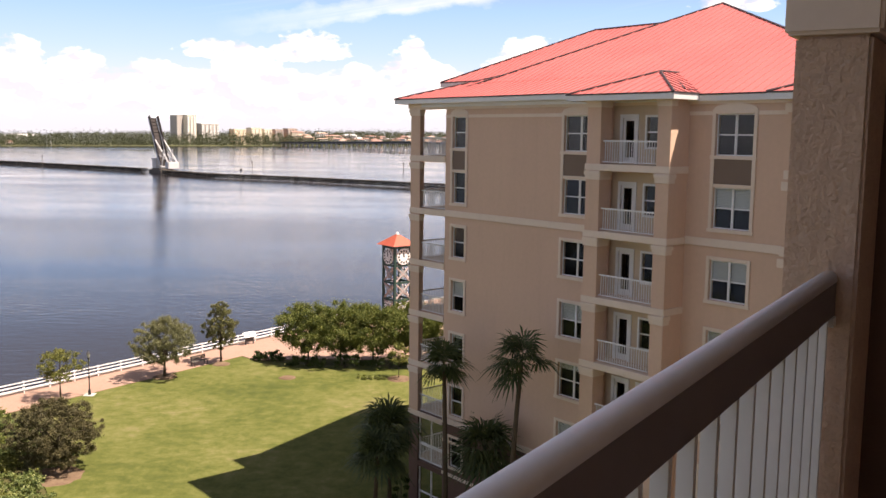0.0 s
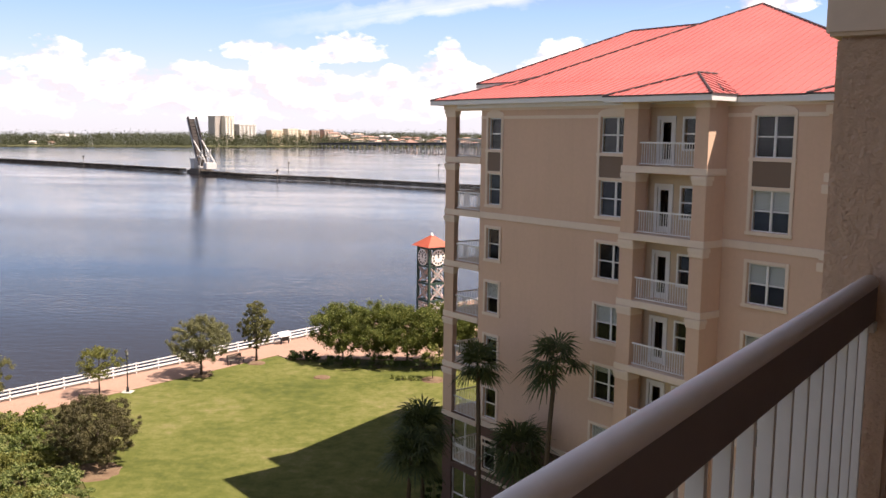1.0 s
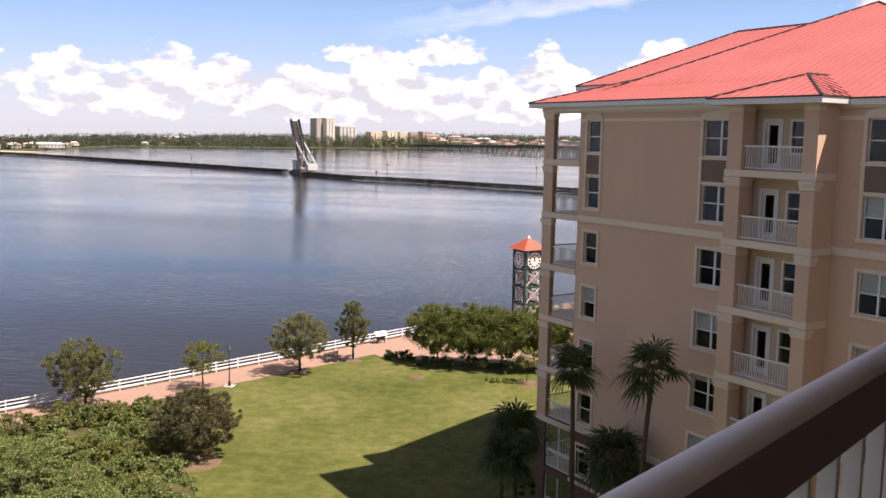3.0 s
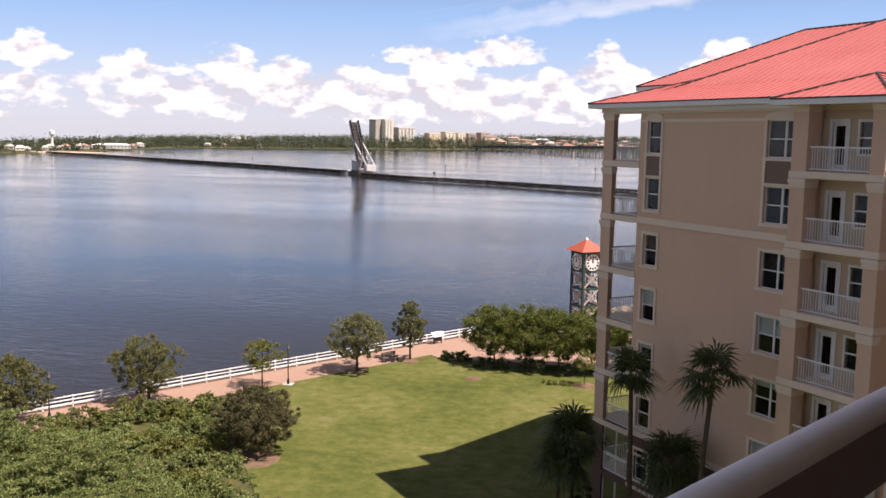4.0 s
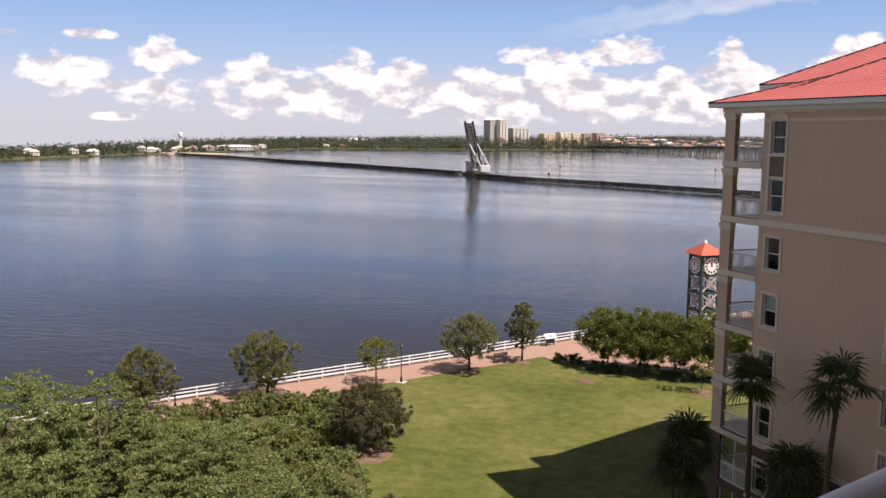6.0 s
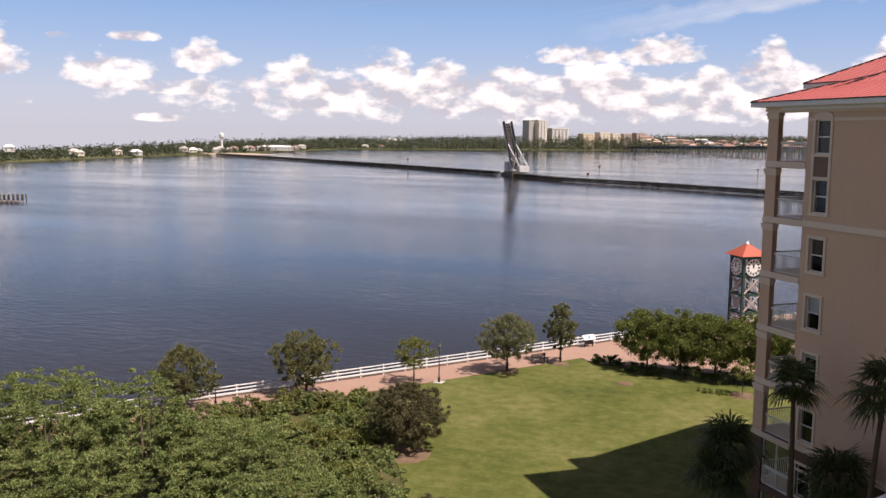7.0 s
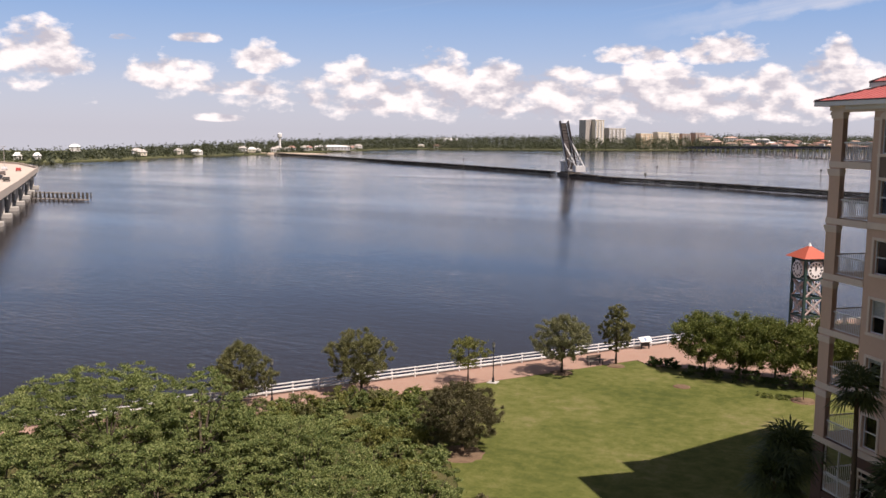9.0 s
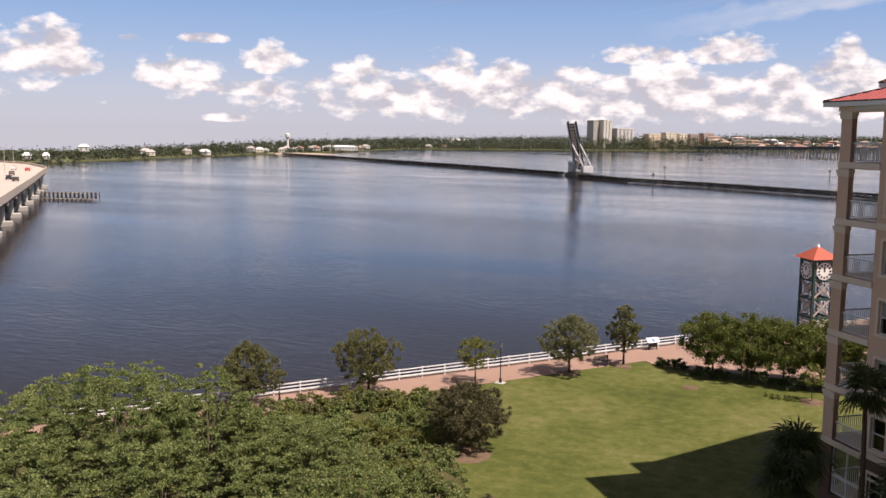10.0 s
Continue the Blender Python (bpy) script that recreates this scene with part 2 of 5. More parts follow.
def leaf(name, dark, light, tip=None):
    def build(nd):
        geo = nd.add("ShaderNodeNewGeometry")
        rnd = geo.outputs["Random Per Island"]
        at = nd.add("ShaderNodeTexCoord").outputs["Object"]
        clump = nd.noise(at, 0.8, 3.0)
        f = nd.math("ADD", nd.math("MULTIPLY", rnd, 0.5), nd.math("MULTIPLY", clump, 0.5))
        col = nd.ramp(f, [(0.2, dark), (0.6, light), (0.85, tip or light)])
        d = nd.add("ShaderNodeBsdfPrincipled", Base_Color=col, Roughness=0.6)
        d.inputs["Specular IOR Level"].default_value = 0.25
        t = nd.add("ShaderNodeBsdfTranslucent", Color=nd.mix(1.0, col, (1.0, 1.0, 0.55), "MULTIPLY"))
        m = nd.add("ShaderNodeMixShader", Fac=0.3)
        nd.tree.links.new(d.outputs[0], m.inputs[1])
        nd.tree.links.new(t.outputs[0], m.inputs[2])
        return m.outputs[0]
    return material(name, build)


ROOF, GLASS, WATER, LAWN, PAVING = roof_metal(), clear_glass(), water_surface(), grass_lawn(), brick_paving()
MULCH = soil("bark_mulch", (0.10, 0.06, 0.04), (0.22, 0.155, 0.10))
BED = soil("shaded_bed", (0.05, 0.06, 0.02), (0.12, 0.10, 0.045))
BARK = soil("rough_bark", (0.07, 0.055, 0.04), (0.14, 0.11, 0.085))
PALM_BARK = soil("palm_bark", (0.07, 0.05, 0.035), (0.13, 0.095, 0.065))
LEAF_OLIVE = leaf("olive_oak_leaves", (0.082, 0.088, 0.036), (0.190, 0.188, 0.078), (0.285, 0.262, 0.122))
LEAF_PALE = leaf("pale_olive_leaves", (0.110, 0.115, 0.058), (0.215, 0.215, 0.110), (0.300, 0.285, 0.155))
LEAF_GREY = leaf("grey_green_leaves", (0.06715, 0.06308, 0.0306), (0.1275, 0.114, 0.05644), (0.1742, 0.1368, 0.0714))
LEAF_LIGHT = leaf("yellow_green_leaves", (0.09922, 0.1132, 0.02788), (0.1886, 0.1953, 0.05508), (0.2657, 0.2462, 0.08228))
LEAF_FERN = leaf("feathery_leaves", (0.050, 0.084, 0.025), (0.215, 0.256, 0.086), (0.400, 0.400, 0.170))
LEAF_HEDGE = leaf("glossy_ficus_leaves", (0.045, 0.068, 0.016), (0.155, 0.180, 0.045), (0.330, 0.320, 0.105))
LEAF_PALM = leaf("palm_leaves", (0.039, 0.05855, 0.02554), (0.0858, 0.1109, 0.0457), (0.1326, 0.151, 0.05779))
LEAF_DARK = leaf("dark_shrub_leaves", (0.022, 0.042, 0.012), (0.06, 0.085, 0.022))
# distance haze is put into these paler, greyer leaf colours
FAR_TREES = leaf("hazy_distant_woods", (0.055, 0.066, 0.042), (0.088, 0.100, 0.062), (0.120, 0.126, 0.082))

# ---------------------------------------------------------------- mesh helpers
def link(name, bm, mat, parent=None, label="", smooth=False):
    me = bpy.data.meshes.new(name)
    bm.normal_update()
    bm.to_mesh(me)
    bm.free()
    me.materials.append(mat)
    if smooth:
        for p in me.polygons:
            p.use_smooth = True
    ob = new(name, me)
    if parent is not None:
        ob.parent = parent
    if label:
        ob["label"] = label
    return ob


part = link


def share(name, me, parent, m, label=""):
    """An object of its own on a mesh that others use too."""
    ob = new(name, me)
    ob.parent = parent
    ob.matrix_basis = m
    if label:
        ob["label"] = label
    return ob


def raw(name, verts, faces, mat, parent=None, label=""):
    me = bpy.data.meshes.new(name)
    me.from_pydata([tuple(map(float, v)) for v in verts], [], faces)
    me.materials.append(mat)
    ob = new(name, me)
    if parent is not None:
        ob.parent = parent
    if label:
        ob["label"] = label
    return ob


def box(bm, x0, y0, z0, x1, y1, z1, bevel=0.0):
    r = bmesh.ops.create_cube(bm, size=1.0, matrix=Matrix.LocRotScale(((x0 + x1) / 2, (y0 + y1) / 2, (z0 + z1) / 2), None, (abs(x1 - x0), abs(y1 - y0), abs(z1 - z0))))
    if bevel:
        edges = {e for v in r["verts"] for e in v.link_edges}
        bmesh.ops.bevel(bm, geom=list(edges), offset=bevel, segments=2, affect="EDGES")
    return bm


def boxes(*items, bevel=0.0):
    bm = bmesh.new()
    for it in items:
        box(bm, *it, bevel=bevel)
    return bm


def bar(bm, a, b, r, sides=6, r2=None):
    """A rod from a to b."""
    a, b = Vector(a), Vector(b)
    d = b - a
    m = Matrix.Translation((a + b) / 2) @ d.to_track_quat("Z", "Y").to_matrix().to_4x4()
    bmesh.ops.create_cone(bm, cap_ends=True, segments=sides, radius1=r, radius2=r if r2 is None else r2, depth=d.length, matrix=m)
    return bm


def each(name, items, mat, parent, bevel=0.0):
    for it in items:
        part(name, boxes(it, bevel=bevel), mat, parent)


def slab(bm, pts, z0, z1):
    """A flat plate over a plan."""
    lo = [bm.verts.new((x, y, z0)) for x, y in pts]
    hi = [bm.verts.new((x, y, z1)) for x, y in pts]
    n = len(pts)
    bm.faces.new(hi)
    bm.faces.new(lo[::-1])
    for i in range(n):
        bm.faces.new((lo[i], lo[(i + 1) % n], hi[(i + 1) % n], hi[i]))
    bmesh.ops.recalc_face_normals(bm, faces=bm.faces)
    return bm


def thing(name, at, label, category, group="", turn=0.0):
    ob = new(name)
    ob.empty_display_size = 0.3
    ob.location = at
    ob.rotation_euler = (0, 0, radians(turn))
    return tagged(ob, label, category, group)


def pierced(x0, x1, z0, z1, holes, y0, y1):
    """A wall in the local xz plane from y0 (face) to y1 (back), with rectangular openings through it."""
    xs = sorted({x0, x1, *[min(max(v, x0), x1) for h in holes for v in (h[0], h[1])]})
    zs = sorted({z0, z1, *[min(max(v, z0), z1) for h in holes for v in (h[2], h[3])]})
    bm = bmesh.new()
    verts = {}

    def v(x, y, z):
        k = (round(x, 4), round(y, 4), round(z, 4))
        if k not in verts:
            verts[k] = bm.verts.new((x, y, z))
        return verts[k]

    def solid(i, k):
        if not (0 <= i < len(xs) - 1 and 0 <= k < len(zs) - 1):
            return False
        cx, cz = (xs[i] + xs[i + 1]) / 2, (zs[k] + zs[k + 1]) / 2
        return not any(h[0] < cx < h[1] and h[2] < cz < h[3] for h in holes)
    for i in range(len(xs) - 1):
        for k in range(len(zs) - 1):
            if not solid(i, k):
                continue
            a, b, c, d = xs[i], xs[i + 1], zs[k], zs[k + 1]
            bm.faces.new((v(a, y0, c), v(b, y0, c), v(b, y0, d), v(a, y0, d)))
            bm.faces.new((v(a, y1, d), v(b, y1, d), v(b, y1, c), v(a, y1, c)))
            if not solid(i - 1, k):
                bm.faces.new((v(a, y1, c), v(a, y0, c), v(a, y0, d), v(a, y1, d)))
            if not solid(i + 1, k):
                bm.faces.new((v(b, y0, c), v(b, y1, c), v(b, y1, d), v(b, y0, d)))
            if not solid(i, k - 1):
                bm.faces.new((v(a, y1, c), v(b, y1, c), v(b, y0, c), v(a, y0, c)))
            if not solid(i, k + 1):
                bm.faces.new((v(a, y0, d), v(b, y0, d), v(b, y1, d), v(a, y1, d)))
    return bm


# ---------------------------------------------------------------- water, land, far shore
SHORE = [(-1500, 120), (-760, 330), (-545, 498), (-592, 668), (-618, 825), (-640, 1010), (-700, 1340), (-452, 1600), (-300, 1795), (-60, 2050), (500, 2300), (1600, 2600)]
bm = slab(bmesh.new(), [(x * 1.03, y * 1.03) for x, y in SHORE] + [(4200, 3000), (4200, -4200), (-4200, -4200), (-4200, 100)], -3.9, -1.5)
tagged(link("water", bm, WATER), "dark blue river water, calm with wind streaks", "river", kind="structure")

FE = Vector((-49.1, 60.05)), Vector((0.593, 0.805))      # a point on the sea wall's rail and its direction


def along(tau, off=0.0):
    """Plan point tau metres along the quay, off metres inland."""
    p = FE[0] + FE[1] * tau + Vector((FE[1].y, -FE[1].x)) * off
    return (p.x, p.y)


LAND_FAR = [along(-160, -0.5), along(92, -0.5), (90, 140), (140, 60), (140, -160), (-140, -160)]
bm = slab(bmesh.new(), LAND_FAR, -4.0, -0.02)
tagged(link("ground", bm, BED), "planted ground of the riverside park", "ground", kind="structure")
bm = slab(bmesh.new(), [along(-160, -0.75), along(92, -0.75), along(92, -0.5), along(-160, -0.5)], -4.0, 0.12)
tagged(link("sea_wall", bm, CONCRETE), "grey concrete sea wall along the river", "sea wall", kind="structure")
bm = slab(bmesh.new(), [along(-160, -0.5), along(92, -0.5), (90, 139), (60, 100), (-2, 91.2), (-12, 91.4), (-18.7, 90.6), (-20.3, 92.2), along(31.5, 4.4), along(-160, 4.4)], -0.3, 0.03)
tagged(link("pavement", bm, PAVING), "pink brick paved riverside promenade", "promenade", kind="structure")
bm = slab(bmesh.new(), [(-20.3, 91.9), (-18.7, 90.2), (-12, 88.6), (10, 88), (30, 80), (60, 90), (60, 8), (-4, 8), (-12, 36), (-19, 44), (-23, 53), (-27.5, 60.5), (-26.5, 66), along(20.5, 4.7)], -0.3, 0.05)
tagged(link("lawn", bm, LAWN), "sunlit mown green lawn with dry patches", "lawn", kind="structure")

# ---------------------------------------------------------------- the neighbouring apartment house
ST = 3.05
FLOOR = [ST * k for k in range(9)]                       # FLOOR[0] is the ground floor's level
house = thing("apartment_building", (-1.95, 54.7, 0), "eight storey tan stucco apartment building with a red metal roof", "building", turn=-50)
LOG0, LOG1 = 0.85, 3.15                                  # the corner loggia's opening
BAY0, BAY1, BAYN = 14.7, 19.3, -1.3                      # the balcony bay and its projection
END = 33.0
WIN_A, WIN_B, WIN_C = (3.62, 5.02), (11.95, 14.25), (20.45, 22.55)
holes = []
for k in range(8):
    z = FLOOR[k]
    holes.append((LOG0, LOG1, z + (0.0 if k else 0.1), z + 2.72))
    holes.append((15.1, 18.62, z + 0.0, z + 2.65))
    for w in (WIN_A, WIN_B, WIN_C):
        if k >= 1:
            holes.append((w[0] + 0.16, w[1] - 0.16, z + 0.50, z + 2.22))
main_holes = [h for h in holes if h[2] > 6.0]
base_holes = [h for h in holes if h[2] < 6.0]
part("wall", pierced(0, END, 6.1, 24.35, main_holes, 0.0, 0.3), STUCCO, house, "tan stucco facade")
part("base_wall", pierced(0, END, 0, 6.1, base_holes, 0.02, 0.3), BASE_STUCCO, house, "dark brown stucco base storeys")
part("end_wall", boxes((0.0, 3.9, 0, 0.3, 24, 24.35), (0.0, 23.7, 0, END, 24, 24.35), (END - 0.3, 0.3, 0, END, 23.7, 24.3)), STUCCO, house)
part("inner_wall", boxes((LOG1, 0.3, 0.1, LOG1 + 0.15, 3.9, 24.3), (0.3, 3.9, 0, LOG1 + 0.15, 4.1, 24.3)), STUCCO_IN, house)
for k in range(9):
    part("floor_slab", boxes((0.05, 0.32, ST * k - 0.28, END - 0.32, 23.6, ST * k)), STUCCO_IN, house)

# corner column, back column, capitals and bands
part("column", boxes((0.0, -0.02, 6.1, LOG0, 0.24, 24.35)), STUCCO, house)
part("column", boxes((0.0, 0.0, 0.0, LOG0, 0.24, 6.1)), BASE_STUCCO, house)
part("column", boxes((0.0, 3.3, 0.0, 0.6, 3.95, 24.35)), STUCCO, house)
for k in range(2, 8):
    z = FLOOR[k]
    part("capital", boxes((-0.06, -0.08, z + 2.30, LOG0 + 0.06, 0.28, z + 2.62), (-0.10, -0.12, z + 2.48, LOG0 + 0.10, 0.30, z + 2.66), bevel=0.02), TRIM, house)
    part("slab_band", boxes((-0.05, -0.07, z - 0.30, LOG1 + 0.02, 0.0, z + 0.02), (-0.05, 0.0, z - 0.30, 0.0, 3.9, z + 0.02), bevel=0.015), TRIM, house)
each("belt", ((LOG1 + 0.02, -0.07, 18.02, BAY0 + 0.1, 0.0, 18.36), (BAY1, -0.07, 18.02, END, 0.0, 18.36)), TRIM, house, 0.015)
each("belt", ((LOG1 + 0.02, -0.07, 6.02, BAY0 + 0.1, 0.0, 6.36), (BAY1, -0.07, 6.02, END, 0.0, 6.36)), TRIM, house, 0.015)
each("belt", ((LOG1, -0.05, 4.9, BAY0, 0.0, 5.06), (LOG1, -0.05, 2.9, BAY0, 0.0, 3.1)), TRIM, house, 0.01)
each("frieze_band", ((5.0, -0.035, 23.52, 12.0, 0.0, 23.68), (LOG1 + .02, -0.035, 23.52, 3.62, 0.0, 23.68), (BAY1, -0.035, 23.52, 20.45, 0.0, 23.68), (22.55, -0.035, 23.52, END, 0.0, 23.68)), TRIM, house)
part("cornice", boxes((-0.12, -0.16, 24.05, END, 0.0, 24.35), (-0.06, -0.08, 23.98, END, 0.0, 24.08), bevel=0.02), TRIM, house)
for k in range(5, 8):
    each("pilaster_cap", ((23.75, -0.14, FLOOR[k] + 2.25, 24.2, 0.0, FLOOR[k] + 2.6), (23.8, -0.10, FLOOR[k] - 0.35, 24.15, 0.0, FLOOR[k] + 0.0)), TRIM, house, 0.02)
part("pilaster", boxes((23.85, -0.06, 6.4, 24.1, 0.0, 24.0)), STUCCO, house)


def window(x0, x1, z0, z1, double, blind, frame_trim=True):
    """A sash window: trim round the opening, white sashes, panes, a near-black shell for the unlit room and sometimes a
    blind behind.
    """
    w = new("window")
    w.parent = house
    w["label"] = "white sash window in pale stucco trim"
    t = 0.15
    if frame_trim:
        part("trim", boxes((x0, -0.06, z0 - t, x0 + 0.16, 0.0, z1 + t), (x1 - 0.16, -0.06, z0 - t, x1, 0.0, z1 + t), (x0 + 0.16, -0.06, z1, x1 - 0.16, 0.0, z1 + t),
                           (x0 - 0.04, -0.09, z0 - t, x1 + 0.04, 0.0, z0), bevel=0.012), TRIM, w)
    a, b = x0 + 0.16, x1 - 0.16
    f = 0.05
    cols = [(a, (a + b) / 2 - 0.03), ((a + b) / 2 + 0.03, b)] if double else [(a, b)]
    items = [(a, 0.10, z0, a + f, 0.16, z1), (b - f, 0.10, z0, b, 0.16, z1), (a + f, 0.10, z0, b - f, 0.16, z0 + f), (a + f, 0.10, z1 - f, b - f, 0.16, z1)]
    mid = (z0 + z1) / 2
    if double:
        items.append(((a + b) / 2 - 0.05, 0.095, z0 + f, (a + b) / 2 + 0.05, 0.165, z1 - f))
    part("sash_frame", boxes(*items), WHITE, w)
    for c0, c1 in cols:
        part("meeting_rail", boxes((c0 + 0.02, 0.105, mid - 0.03, c1 - 0.02, 0.155, mid + 0.03)), WHITE, w)
        for za, zb in ((z0 + f, mid - 0.03), (mid + 0.03, z1 - f)):
            part("pane", boxes((c0 + 0.02, 0.125, za, c1 - 0.02, 0.131, zb)), GLASS, w)
    bm = bmesh.new()
    box(bm, a - 0.1, 0.31, z0 - 0.2, b + 0.1, 1.6, z1 + 0.05)
    bmesh.ops.delete(bm, geom=[fc for fc in bm.faces if fc.calc_center_median().y < 0.4], context="FACES")
    bmesh.ops.reverse_faces(bm, faces=bm.faces)
    part("room", bm, DARK, w, "near-black shell for the unlit room behind the glass")
    if blind:
        bm = bmesh.new()
        zt = z1 - (z1 - z0) * blind
        n = max(3, int((z1 - zt) / 0.06))
        for i in range(n):
            zz = zt + (i + 0.5) * (z1 - zt) / n
            box(bm, a, 0.20, zz - 0.024, b, 0.212, zz + 0.024)
        part("blind", bm, BLIND if blind < 0.95 else CURTAIN, w)
    return w


BLINDS = {("A", 4): 0.5, ("A", 3): 0.15, ("B", 4): 0.5, ("B", 3): 0.2, ("B", 2): 0.6, ("C", 6): 0.5, ("C", 5): 0.5, ("C", 4): 0.5, ("C", 3): 0.5}
for tag, (a, b), dbl in (("A", WIN_A, False), ("B", WIN_B, True), ("C", WIN_C, True)):
    for k in range(1, 8):
        z = FLOOR[k]
        window(a, b, z + 0.50, z + 2.22, dbl, BLINDS.get((tag, k), 0.0))
    # brown panel between the top two windows, arch over the upper one
    part("spandrel_panel", boxes((a + 0.16, -0.02, FLOOR[6] + 2.37, b - 0.16, 0.0, FLOOR[7] + 0.35)), PANEL_BROWN, house)
    each("window_surround", ((a, -0.062, FLOOR[6] + 2.37, a + 0.16, 0, FLOOR[7] + 0.35), (b - 0.16, -0.062, FLOOR[6] + 2.37, b, 0, FLOOR[7] + 0.35)), TRIM, house)
    bm = bmesh.new()
    n, rise, zb = 14, 0.26, FLOOR[7] + 2.37
    for i in range(n):
        xa, xb = a + (b - a) * i / n, a + (b - a) * (i + 1) / n
        ha, hb = [rise * (1 - (2 * q / n - 1) ** 2) ** 0.5 if 0 < q < n else 0.0 for q in (i, i + 1)]
        pts = [(xa, zb), (xb, zb), (xb, zb + hb + 0.01), (xa, zb + ha + 0.01)]
        lo = [bm.verts.new((x, -0.065, zz)) for x, zz in pts]
        hi = [bm.verts.new((x, 0.0, zz)) for x, zz in pts]
        bm.faces.new(lo)
        for j in range(4):
            bm.faces.new((lo[j], hi[j], hi[(j + 1) % 4], lo[(j + 1) % 4]))
    bmesh.ops.recalc_face_normals(bm, faces=bm.faces)
    part("arch_trim", bm, TRIM, house)

BALUSTER = boxes((-0.014, -0.014, 0, 0.014, 0.014, 0.92))
bal_me = bpy.data.meshes.new("baluster")
BALUSTER.to_mesh(bal_me)
BALUSTER.free()
bal_me.materials.append(WHITE)


def railing(parent, p, q, z, label="white metal balcony railing", step=0.135):
    """A balustrade from p to q in plan, standing on height z."""
    p, q = Vector(p), Vector(q)
    d = q - p
    r = new("railing")
    r.parent = parent
    r["label"] = label
    r.matrix_basis = Matrix.Translation((p.x, p.y, z)) @ Matrix.Rotation(math.atan2(d.y, d.x), 4, "Z")
    L = d.length
    part("top_rail", boxes((0, -0.035, 1.0, L, 0.035, 1.07), bevel=0.012), WHITE, r)
    part("bottom_rail", boxes((0, -0.02, 0.08, L, 0.02, 0.12)), WHITE, r)
    n = max(2, int(round(L / step)))
    for i in range(1, n):
        share("baluster", bal_me, r, Matrix.Translation((L * i / n, 0, 0.1)))
    return r


for k in range(1, 8):
    railing(house, (LOG0, 0.15), (LOG1, 0.15), FLOOR[k])
    railing(house, (0.15, 0.24), (0.15, 3.3), FLOOR[k])
# screened lower loggias
for k in range(0, 2):
    z = FLOOR[k] + 0.1
    part("screen_frame", boxes((LOG0, 0.12, z, LOG0 + 0.07, 0.2, z + 2.6), (LOG1 - 0.07, 0.12, z, LOG1, 0.2, z + 2.6), ((LOG0 + LOG1) / 2 - 0.04, 0.12, z, (LOG0 + LOG1) / 2 + 0.04, 0.2, z + 2.6),
                               (LOG0 + 0.07, 0.12, z + 1.0, LOG1 - 0.07, 0.2, z + 1.07), (LOG0 + 0.07, 0.12, z, LOG1 - 0.07, 0.2, z + 0.08)), WHITE, house, "white screen frame")

